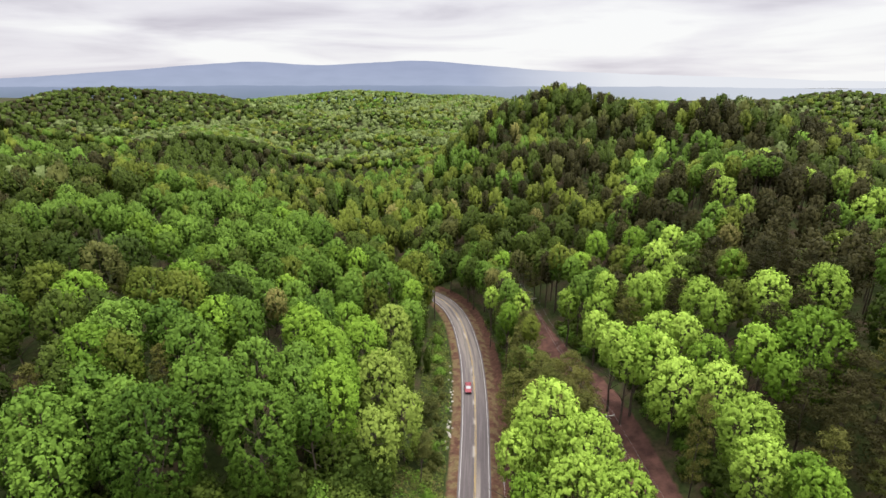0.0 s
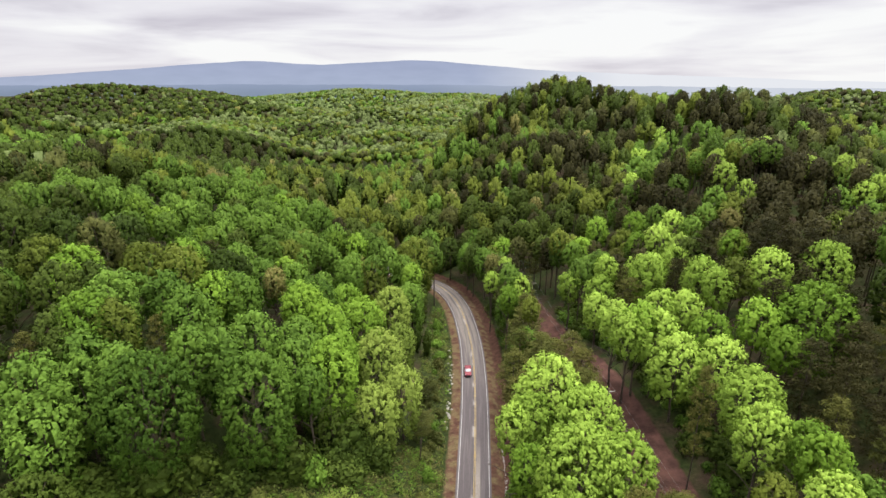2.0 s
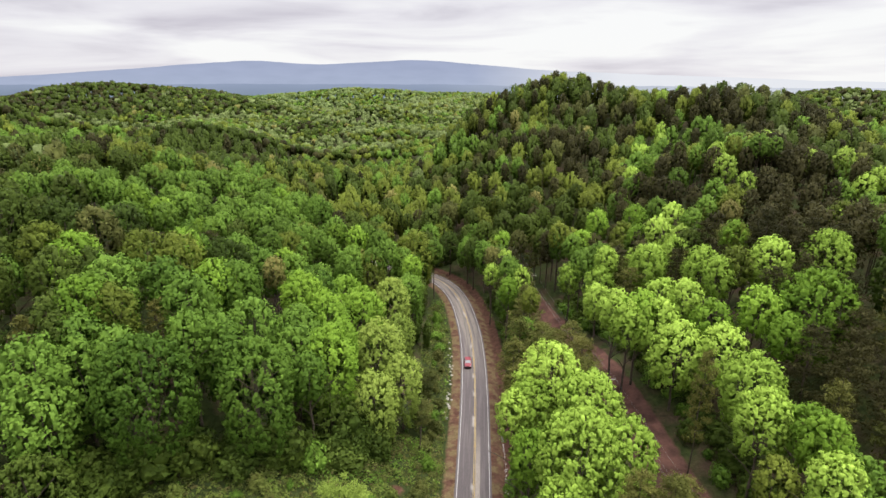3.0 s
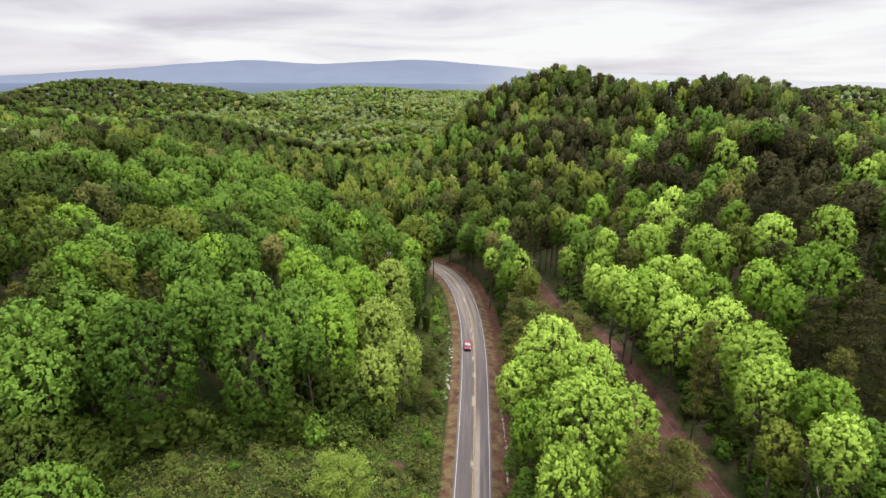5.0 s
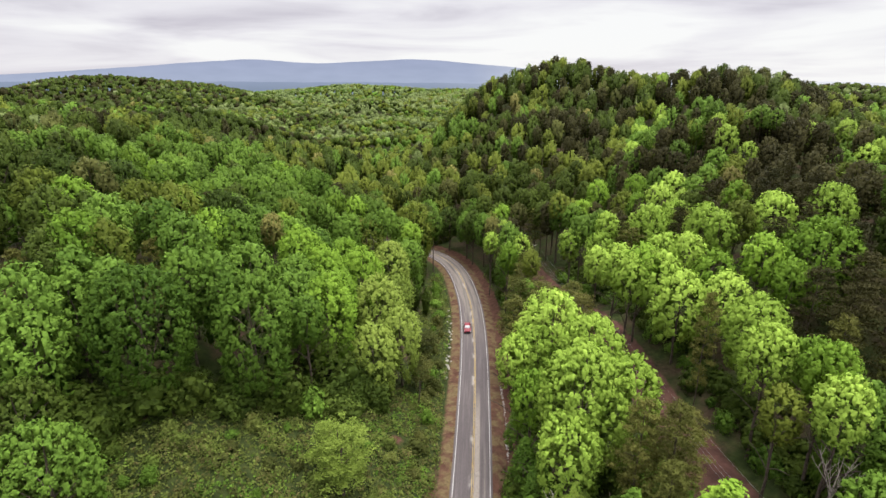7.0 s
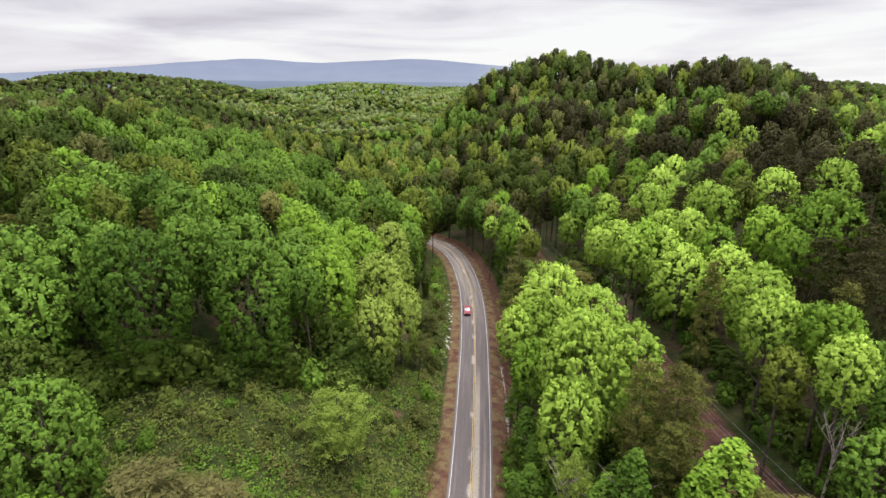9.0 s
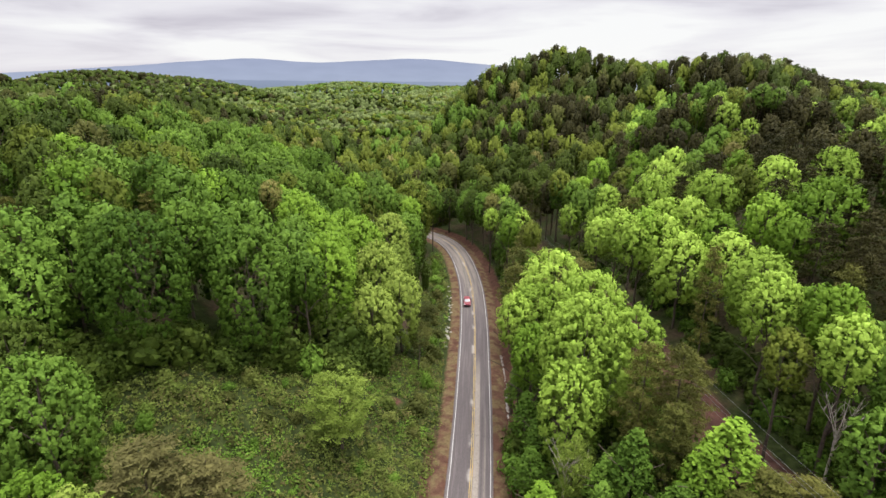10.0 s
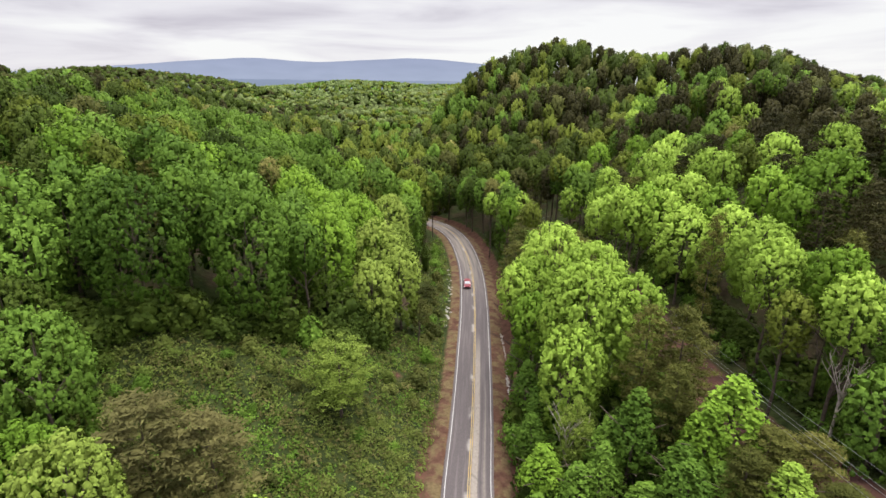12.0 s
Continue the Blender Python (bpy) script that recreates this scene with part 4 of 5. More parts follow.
SLOPE_B = [
    (-41.7, 61.6, 43.4, 7.2, "B", LEAF_GREEN), (-29.2, 68.9, 39.7, 6.2, "B", LEAF_GREEN), (-26.9, 82.2, 34.8, 3.8, "B", LEAF_GREEN),
    (-21.3, 83.9, 33.8, 4.7, "B", LEAF_FRESH), (-20.6, 91.9, 31.2, 3.3, "B", LEAF_FRESH), (-14.2, 101.0, 26.9, 6.0, "B", LEAF_YOUNG),
    (-8.3, 91.3, 23.9, 3.6, "B", LEAF_YOUNG), (-13.3, 85.8, 23.2, 4.1, "B", LEAF_YOUNG), (-21.1, 82.1, 24.0, 4.4, "B", LEAF_DEEP),
    (-33.8, 81.9, 40.1, 4.0, "B", LEAF_GREEN), (-28.1, 89.0, 35.6, 4.1, "B", LEAF_GREEN), (-26.0, 100.3, 34.5, 4.7, "B", LEAF_FRESH),
    (-19.3, 113.1, 29.6, 5.5, "B", LEAF_FRESH), (-30.5, 102.1, 37.9, 4.6, "B", LEAF_FRESH), (-40.0, 93.1, 43.4, 3.9, "B", LEAF_GREEN),
    (-42.3, 112.8, 39.4, 4.0, "B", LEAF_GREEN), (-38.3, 108.6, 38.6, 2.3, "B", LEAF_TAN), (-28.1, 154.9, 25.9, 3.9, "B", LEAF_TAN)]
SLOPE_C = [
    (-21.8, 141.0, 29.1, 4.5, "B", LEAF_MOSS), (-13.5, 125.1, 27.4, 4.6, "B", LEAF_YOUNG), (-32.7, 172.6, 29.2, 7.8, "B", LEAF_DEEP),
    (-9.7, 165.2, 29.1, 8.1, "B", LEAF_MOSS), (-44.9, 143.5, 34.7, 4.7, "B", LEAF_MOSS), (-39.7, 169.2, 29.8, 6.5, "B", LEAF_GREEN),
    (-63.5, 170.1, 37.1, 6.0, "B", LEAF_GREEN), (-45.2, 100.8, 45.6, 4.4, "B", LEAF_DEEP), (-52.0, 95.5, 48.3, 4.3, "B", LEAF_MOSS),
    (-60.0, 96.8, 48.5, 3.8, "B", LEAF_MOSS), (-72.8, 103.5, 51.7, 4.1, "B", LEAF_OLIVE), (-73.8, 89.6, 51.9, 4.1, "B", LEAF_MOSS),
    (-79.0, 102.9, 53.6, 4.8, "B", LEAF_DEEP), (-82.6, 164.1, 42.4, 5.6, "B", LEAF_GREEN), (-78.5, 190.1, 39.4, 6.3, "B", LEAF_GREEN),
    (-55.0, 188.6, 36.9, 6.0, "B", LEAF_GREEN), (-43.1, 172.8, 38.4, 5.9, "B", LEAF_GREEN), (-32.4, 176.3, 32.9, 5.9, "B", LEAF_DEEP)]
SLOPE_D = [
    (-67.5, 133.4, 41.4, 4.6, "B", LEAF_GREEN), (-51.8, 122.8, 40.1, 4.4, "B", LEAF_GREEN), (-62.7, 192.7, 38.0, 5.8, "B", LEAF_FRESH),
    (-45.1, 162.7, 32.2, 5.2, "B", LEAF_MOSS), (-46.5, 74.9, 42.9, 2.0, "P", NEEDLE), (-61.8, 67.4, 43.9, 2.5, "P", NEEDLE), (-16.8, 155.7, 23.9, 3.9, "B", LEAF_GREEN),
    (-9.0, 169.9, 18.9, 3.9, "B", LEAF_GREEN)]
STAND_A = [
    (36.7, 98.4, 35.2, 3.8, "B", LEAF_LIME), (38.0, 93.9, 34.5, 3.7, "B", LEAF_LIME), (40.5, 95.3, 36.3, 3.8, "B", LEAF_FRESH), (45.9, 99.1, 37.5, 4.2, "B", LEAF_LIME),
    (50.2, 96.9, 38.1, 3.5, "B", LEAF_LIME), (43.4, 93.2, 35.4, 4.9, "B", LEAF_LIME), (58.0, 107.5, 41.9, 4.3, "B", LEAF_LIME), (58.2, 100.4, 41.9, 3.6, "B", LEAF_LIME),
    (61.6, 101.0, 43.9, 3.7, "B", LEAF_MOSS), (69.3, 101.9, 45.7, 4.6, "B", LEAF_LIME), (79.7, 99.8, 47.9, 5.3, "B", LEAF_LIME), (98.4, 121.2, 48.9, 5.8, "B", LEAF_MOSS),
    (76.2, 102.6, 47.3, 3.9, "P", NEEDLE_DARK), (68.6, 85.2, 44.5, 7.7, "B", LEAF_FRESH), (64.1, 91.5, 42.9, 3.7, "P", NEEDLE_DARK), (57.8, 84.9, 41.4, 3.7, "B", LEAF_FRESH),
    (51.7, 88.4, 37.1, 4.4, "B", LEAF_FRESH), (51.0, 82.7, 34.9, 4.7, "B", LEAF_LIME)]
STAND_B = [
    (44.8, 86.0, 33.8, 5.6, "B", LEAF_LIME), (50.0, 71.0, 35.6, 5.5, "B", LEAF_LIME), (58.8, 77.9, 38.9, 3.1, "B", LEAF_FRESH), (60.7, 74.2, 38.9, 4.1, "P", NEEDLE_DARK),
    (70.5, 77.2, 40.7, 4.5, "P", NEEDLE_DARK), (46.3, 61.7, 34.9, 4.2, "B", LEAF_LIME), (51.0, 59.9, 33.9, 3.6, "B", LEAF_FRESH), (49.3, 54.1, 36.2, 3.3, "B", LEAF_FRESH),
    (57.1, 62.6, 36.1, 3.4, "P", NEEDLE), (46.9, 48.4, 34.7, 3.3, "B", LEAF_LIME), (43.1, 52.7, 30.6, 2.9, "B", LEAF_MOSS), (42.2, 71.2, 36.1, 2.3, "P", NEEDLE),
    (61.1, 67.2, 38.9, 3.1, "P", NEEDLE_DARK), (65.2, 71.3, 39.9, 3.5, "P", NEEDLE_DARK), (73.2, 84.4, 43.9, 3.7, "P", NEEDLE_DARK), (71.1, 93.5, 44.9, 3.6, "P", NEEDLE_DARK),
    (36.5, 136.6, 27.6, 3.5, "B", LEAF_LIME), (42.9, 129.2, 29.1, 4.6, "B", LEAF_LIME)]
STAND_C = [
    (45.3, 133.7, 33.4, 3.5, "B", LEAF_LIME), (53.0, 131.6, 33.9, 3.5, "B", LEAF_LIME), (55.2, 126.3, 36.3, 3.4, "B", LEAF_LIME),
    (60.6, 126.3, 38.7, 4.4, "B", LEAF_LIME), (44.2, 155.6, 31.9, 4.0, "B", LEAF_FRESH), (38.6, 161.6, 28.7, 3.4, "B", LEAF_GREEN), (33.0, 172.5, 25.1, 4.3, "P", NEEDLE),
    (31.8, 196.8, 26.6, 4.9, "B", LEAF_FRESH), (50.6, 161.7, 37.1, 4.1, "B", LEAF_FRESH), (60.7, 157.4, 39.8, 3.7, "B", LEAF_FRESH),
    (55.4, 150.5, 35.9, 4.3, "B", LEAF_MOSS), (39.5, 120.1, 27.8, 3.8, "B", LEAF_LIME), (15.0, 146.6, 23.5, 2.7, "B", LEAF_LIME),
    (18.1, 130.2, 25.5, 2.9, "B", LEAF_FRESH), (22.4, 119.2, 26.8, 2.5, "B", LEAF_MOSS), (15.9, 156.6, 25.8, 2.5, "B", LEAF_TAN),
    (11.3, 174.7, 23.5, 4.3, "B", LEAF_DEEP), (-0.6, 202.8, 21.9, 5.7, "B", LEAF_MOSS)]
STAND_D = [
    (76.6, 151.1, 40.2, 3.7, "B", LEAF_MOSS), (82.0, 152.8, 41.7, 4.2, "B", LEAF_MOSS), (91.2, 158.4, 45.9, 4.8, "B", LEAF_MOSS),
    (70.8, 118.9, 44.8, 3.4, "B", LEAF_FRESH), (79.5, 105.5, 49.0, 4.1, "P", NEEDLE_DARK), (99.1, 116.7, 49.9, 5.0, "P", NEEDLE_DARK), (84.9, 103.5, 48.2, 3.8, "P", NEEDLE_DARK),
    (62.0, 175.9, 40.6, 4.5, "B", LEAF_GREEN), (58.1, 146.5, 36.2, 3.5, "B", LEAF_FRESH), (48.5, 127.4, 31.9, 3.1, "P", NEEDLE), (50.6, 141.7, 32.9, 3.7, "P", NEEDLE),
    (57.7, 117.4, 37.9, 3.2, "P", NEEDLE), (64.8, 111.4, 40.9, 3.2, "P", NEEDLE_DARK), (66.7, 129.4, 39.9, 3.2, "P", NEEDLE_DARK)]
taken = []
for group in (EDGE_WEST, EDGE_EAST, THICKET, ROADSIDE, EDGE_NEAR, BEND, WEDGE, WEDGE_MORE, SLOPE_A, SLOPE_B, SLOPE_C, SLOPE_D, STAND_A, STAND_B, STAND_C, STAND_D):
    for x, y, top, r, kind, mat in group:
        z = float(ground(x, y)[0])
        if group in (SLOPE_A, SLOPE_B, SLOPE_C, SLOPE_D) and r < 5:
            r *= 1.2
        plant(x, y, top - z, r, kind, mat, 0 if math.hypot(x, y) < 78 else 1, "at the forest edge" if group in (EDGE_WEST, EDGE_EAST, THICKET, EDGE_NEAR) or (-60 < x < 0 and (y < 80 or x > -30)) else "on the forest slope")
        taken.append((x, y, r))


def scatter(near, far, step, wide, seed):
    """Jittered places for trees between two ranges from the middle of the clip's ground, clear of road, field and power line."""
    r = np.random.RandomState(seed)
    g = np.arange(-far, far, step)
    X, Y = np.meshgrid(g, np.arange(-40, far, step))
    X = (X + r.uniform(-0.42, 0.42, X.shape) * step).ravel()
    Y = (Y + r.uniform(-0.42, 0.42, Y.shape) * step).ravel()
    d = np.hypot(X, Y)
    ok = (d >= near) & (d < far) & (np.abs(np.degrees(np.arctan2(X, Y + 12))) < wide)
    X, Y = X[ok], Y[ok]
    off = road_offset(X, Y)
    ok = ((off > 9.6) | (off < -8.5) | (Y > 200)) & ((np.abs(off) > 7) | (Y > 206)) & (field_mask(X, Y) < 0.25)
    ok &= ~((np.abs(X - line_centre(Y)) < 6.4) & (Y < 172))
    ok &= ~((X > 4) & (X < 43) & (Y < 62)) & ~((X > -37) & (X < 4) & (Y < 52))
    return X[ok], Y[ok], r


def blot(x, y, cx, cy, rx, ry):
    return np.exp(-(((x - cx) / rx) ** 2 + ((y - cy) / ry) ** 2))


# stands of dark pine: centre x, y and reach
PINE_BELTS = [(56, 272, 24, 22), (32, 262, 16, 18), (18, 300, 18, 14), (112, 288, 24, 12), (142, 262, 20, 13), (165, 250, 16, 14), (115, 186, 24, 13), (90, 181, 16, 9),
              (74, 166, 18, 8), (135, 162, 24, 14), (102, 124, 20, 18), (90, 98, 18, 14), (70, 74, 12, 14), (200, 262, 24, 16), (34, 166, 10, 12), (56, 134, 14, 7), (62, 142, 14, 5)]


def species(x, y, r):
    """Kind and leaf for a place: pines gather on the right-hand slopes, in a belt under the hilltop and on the far dark hills."""
    right = smoothstep(5, 40, x)
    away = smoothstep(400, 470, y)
    ridge = smoothstep(150, 240, y) * (1 - away)
    near = 1 - smoothstep(140, 220, y)
    w = waves(x, y, 70, 31) + 0.5 * waves(x, y, 25, 33)
    belt = sum(blot(x, y, *b) for b in PINE_BELTS) * smoothstep(-0.45, 0.35, w)
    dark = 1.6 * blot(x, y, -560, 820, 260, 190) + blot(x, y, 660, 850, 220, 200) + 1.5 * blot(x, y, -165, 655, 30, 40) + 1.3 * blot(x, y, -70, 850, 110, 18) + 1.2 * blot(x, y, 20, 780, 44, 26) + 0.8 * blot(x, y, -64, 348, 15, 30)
    stand = np.clip(blot(x, y, 80, 96, 22, 34) + blot(x, y, 106, 140, 26, 26) + blot(x, y, 95, 178, 30, 14), 0, 1)
    wedge = (x > 12) & (x < 34) & (y > 82) & (y < 150)
    p = 0.02 + 0.10 * (1 - right) * ridge * smoothstep(0.2, 0.5, w) + right * (0.10 + 0.35 * smoothstep(0.05, 0.4, w)) * (1 - away)
    p = np.clip(p + 0.78 * np.clip(belt, 0, 1) + 0.62 * dark + 0.36 * stand + 0.4 * wedge, 0, 0.9)
    # cloud shade over the left ridge, put in as darker leaves and more pines
    ridge_shade = (1 - right) * smoothstep(185, 255, y) * (1 - smoothstep(395, 430, y)) * smoothstep(-70, -120, x)
    p = np.clip(p + 0.16 * ridge_shade, 0, 0.94)
    pine = r.uniform(size=len(x)) < p
    # like stands with like: the shares follow a patchwork with some chance in it
    patch = waves(x, y, 110, 35) + 0.7 * waves(x, y, 40, 37) + r.normal(size=len(x)) * np.where(y > 140, 0.20, 0.6)
    u = np.argsort(np.argsort(patch)) / max(len(x), 1)
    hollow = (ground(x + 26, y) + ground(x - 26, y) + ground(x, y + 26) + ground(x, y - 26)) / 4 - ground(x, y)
    # shares of lime, green, deep, olive, moss, pale
    roadside = blot(x, y, -16, 125, 22, 55)
    strip = right * near * (1 - smoothstep(62, 80, x))
    lime = (0.04 + 0.50 * roadside) * (1 - right) * near + 0.55 * strip + 0.20 * right * near * (1 - strip) + 0.02 * right * ridge
    green = 0.84 * (1 - right) * near + 0.30 * right * near + 0.20 * (1 - right) * ridge + 0.24 * right * ridge + 0.14 * away
    # share grows leftwards: shaded crown sides there are put into darker leaf
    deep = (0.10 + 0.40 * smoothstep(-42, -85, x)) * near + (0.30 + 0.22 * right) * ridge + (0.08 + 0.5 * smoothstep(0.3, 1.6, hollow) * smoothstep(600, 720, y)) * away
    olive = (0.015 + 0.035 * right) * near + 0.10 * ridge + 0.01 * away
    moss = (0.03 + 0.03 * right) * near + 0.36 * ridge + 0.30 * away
    # mostly beyond 400 m, where this pale leaf colour stands in for haze
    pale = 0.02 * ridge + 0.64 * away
    shade = np.clip(ridge_shade + 1.2 * dark, 0, 1)
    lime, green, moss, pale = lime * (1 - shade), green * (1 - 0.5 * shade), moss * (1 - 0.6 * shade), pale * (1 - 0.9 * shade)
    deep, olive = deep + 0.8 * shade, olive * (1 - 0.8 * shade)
    tot = lime + green + deep + olive + moss + pale
    leaf = np.zeros(len(x), int)
    acc = np.zeros(len(x))
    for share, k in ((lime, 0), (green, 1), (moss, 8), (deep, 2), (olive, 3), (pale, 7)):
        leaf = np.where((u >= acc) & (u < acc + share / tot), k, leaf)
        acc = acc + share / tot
    leaf = np.where((leaf == 0) & (x < 0), 9, leaf)
    leaf = np.where((r.uniform(size=len(x)) < 0.012) & (y > 130), 4, leaf)
    # past 125 m all pines darken: crown self-shadow is put into the needle colour
    leaf = np.where(pine, np.where((belt + dark > 0.5) | (np.hypot(x, y) > 125) | ((x > 62) & (w > 0.1)), 6, 5), leaf)
    leaf = np.where(pine & (y > 450) & (r.uniform(size=len(x)) < 0.65), 2, leaf)
    return pine, leaf


LEAVES = [LEAF_LIME, LEAF_GREEN, LEAF_DEEP, LEAF_OLIVE, LEAF_TAN, NEEDLE, NEEDLE_DARK, LEAF_HAZED, LEAF_MOSS, LEAF_FRESH]
THING_REACH = 138.0


def plant_near():
    """The forest near the road: first the larger crowns, then pines and young trees in the gaps of the right-hand slope."""
    for step, seed, fill, gap in ((8.6, 51, False, 0.80), (6.6, 53, True, 0.74)):
        X, Y, r = scatter(24, THING_REACH + 6 * fill, step, 54, seed)
        pine, leaf = species(X, Y, r)
        for x, y, p, l in zip(X, Y, pine, leaf):
            if fill:
                if -8 < x < 38:
                    continue
                if not p and x > 0 and r.uniform() < 0.3:
                    p, l = True, 5
            rad = r.uniform(3.2, 4.6) if p else r.uniform(3.2, 4.2) if fill else r.uniform(4.2, 5.8)
            h = r.uniform(19, 26) if p else r.uniform(14, 20) if fill else r.uniform(19.5, 26)
            if any(math.hypot(x - a, y - b) < gap * (rad + c) for a, b, c in taken):
                continue
            plant(x, y, h, rad, "P" if p else "B", LEAVES[l], 0 if math.hypot(x, y) < 72 else 1)
            taken.append((x, y, rad * (0.9 if fill else 0.86)))


def woodland(name, label, near, far, step, wide, seed, pool_b, pool_p, low, stems):
    """The forest farther off, as one body of many crowns."""
    X, Y, r = scatter(near, far, step, wide, seed)
    pine, leaf = species(X, Y, r)
    Z = ground(X, Y)
    if near > 200:      # single crowns stand only on the slopes that face the valley
        ok = np.ones(len(X), bool)
        for q in np.linspace(0.35, 0.97, 26):
            ok &= ground(X * q, Y * q) + 15 < 83 + (Z + 22 - 83) * q + 17 * (near < 390) + 5 * (near == 400)
        X, Y, Z, pine, leaf = X[ok], Y[ok], Z[ok], pine[ok], leaf[ok]
    vs, fs, ns, mi, tones, n = [], [], [], [], [], 0
    for i in range(len(X)):
        pool = pool_p if pine[i] else pool_b
        v, f, soft = pool[r.randint(len(pool))]
        k = step / 8.6
        rad = (r.uniform(0.85, 1.15) + 0.1 * (near > 390) if pine[i] else (r.uniform(0.72, 1.04) + 0.10 * (200 < near < 390) if near < 390 else r.uniform(0.88, 1.22))) * k
        h = r.uniform(low + 0.05 * (near > 200), low + (0.18 if near > 200 else 0.26))
        a = r.uniform(0, 6.28)
        c, s = math.cos(a) * rad, math.sin(a) * rad
        ns.append(np.stack([soft[:, 0] * c - soft[:, 1] * s, soft[:, 0] * s + soft[:, 1] * c, soft[:, 2] * rad], 1) / rad)
        w = np.empty_like(v)
        w[:, 0] = v[:, 0] * c - v[:, 1] * s + X[i]
        w[:, 1] = v[:, 0] * s + v[:, 1] * c + Y[i]
        w[:, 2] = (v[:, 2] - 24) * rad + 24 * h + Z[i]
        vs.append(w)
        fs.append(f + n)
        mi.append(np.full(len(f), leaf[i]))
        tones.append(np.full(len(f), r.uniform(0, 1)))
        n += len(v)
        if stems:
            v, f = join([limb((X[i], Y[i], Z[i] - 0.5), (X[i], Y[i], Z[i] + 15 * h), 0.26, 0.12, 3, 0, 1)])
            vs.append(v)
            ns.append(unit(v - np.array([X[i], Y[i], 0]) - v * np.array([0, 0, 1])))
            fs.append(f + n)
            mi.append(np.full(len(f), len(LEAVES)))
            tones.append(np.zeros(len(f)))
            n += len(v)
    me = mesh_from(name, np.concatenate(vs), np.concatenate(fs), LEAVES + [BARK], np.concatenate(mi), smooth=True)
    me.normals_split_custom_set_from_vertices(np.concatenate(ns))
    at = me.attributes.new("tone", "FLOAT", "FACE")
    at.data.foreach_set("value", np.concatenate(tones).astype(np.float32))
    return tagged(new(name, me), label, "forest", kind="stuff")


plant_near()
woodland("woodland", "dense mixed spring forest of broadleaf trees and pines on the slopes", THING_REACH, 225, 7.6, 50, 61, MID_B, MID_P, 0.80, True)
woodland("back_woodland", "mixed spring forest on the upper slopes and hilltop", 225, 400, 7.5, 48, 62, BACK_B, BACK_P, 0.72, True)
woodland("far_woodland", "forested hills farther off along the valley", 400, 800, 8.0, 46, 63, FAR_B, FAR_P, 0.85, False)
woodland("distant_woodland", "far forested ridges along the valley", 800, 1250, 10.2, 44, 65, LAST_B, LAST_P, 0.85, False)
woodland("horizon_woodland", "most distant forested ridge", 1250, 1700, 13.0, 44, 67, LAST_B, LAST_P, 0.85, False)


def plant_bush(x, y, s, mat, label):
    ob = new("shrub", BUSH[rng.randint(len(BUSH))])
    ob.matrix_basis = pose(x, y, float(ground(x, y)[0]) - 0.15, 0, 0, rng.uniform(0, 360))
    ob.scale = (s * rng.uniform(0.8, 1.4), s * rng.uniform(0.8, 1.3), s * rng.uniform(0.6, 1.2))
    ob.material_slots[0].link = "OBJECT"
    ob.material_slots[0].material = mat
    tagged(ob, label, "shrub", "shrubs along the edges")


def plant_bushes():
    """Undergrowth along the forest edge, the road banks and the cleared strip."""
    r = np.random.RandomState(55)
    for y in np.arange(40, 86, 1.5):
        edge = np.interp(y, [0, 25, 45, 58, 66, 78, 95], [-30, -36, -46, -44, -30, -13, -7])
        plant_bush(edge + r.uniform(-4.0, 0.8), y + r.uniform(-1, 1), r.uniform(0.8, 1.5), [LEAF_DEEP, LEAF_DEEP, LEAF_GREEN][r.randint(3)], "leafy undergrowth at the forest edge")
        plant_bush(edge + r.uniform(-5.5, -2.0), y + r.uniform(-1, 1), r.uniform(1.2, 1.8), LEAF_DEEP, "tall leafy shrub under the trees of the forest edge")
    for y in np.arange(46, 165, 3.0):
        i = int(np.argmin(np.abs(ROAD[:, 1] - y)))
        plant_bush(ROAD[i, 0] + r.uniform(10.2, 12.5), y, r.uniform(0.5, 1.2), [LEAF_GREEN, LEAF_GREEN, LEAF_DEEP][r.randint(3)], "leafy shrub on the bank above the road")
        if y > 66 and r.uniform() < 0.6:
            plant_bush(ROAD[i, 0] - r.uniform(8.5, 11.5), y, r.uniform(0.35, 0.9), [LEAF_OLIVE, LEAF_GREEN, LEAF_OLIVE][r.randint(3)], "thin green shrub beside the road")
    for y in np.arange(34, 150, 5.0):
        c = float(line_centre(np.array(y)))
        plant_bush(c + 6.8 + r.uniform(-0.6, 1.5), y, r.uniform(0.5, 1.3), [LEAF_DEEP, LEAF_GREEN][r.randint(2)], "undergrowth beside the cleared strip")
        plant_bush(c + 9.5 + r.uniform(-1, 2), y + 2.5, r.uniform(0.8, 1.7), LEAF_DEEP, "dark undergrowth beneath the trees beside the cleared strip")
    for _ in range(60):
        x, y = r.uniform(11.5, 34.5), r.uniform(36, 66)
        plant_bush(x, y, r.uniform(0.7, 1.5), [LEAF_DEEP, LEAF_GREEN, LEAF_DEEP][r.randint(3)], "leafy undergrowth beneath the young trees by the road")
    for _ in range(60):
        x, y = r.uniform(-42, -3), r.uniform(24, 80)
        if field_mask(x, y) > 0.6:
            plant_bush(x, y, r.uniform(0.25, 0.62), [SCRUB, SCRUB, LEAF_OLIVE, LEAF_GREEN][r.randint(4)], "low vine-covered shrub in the scrubby clearing")


plant_bushes()

# ------------------------------------------------------------------ scrub and stones


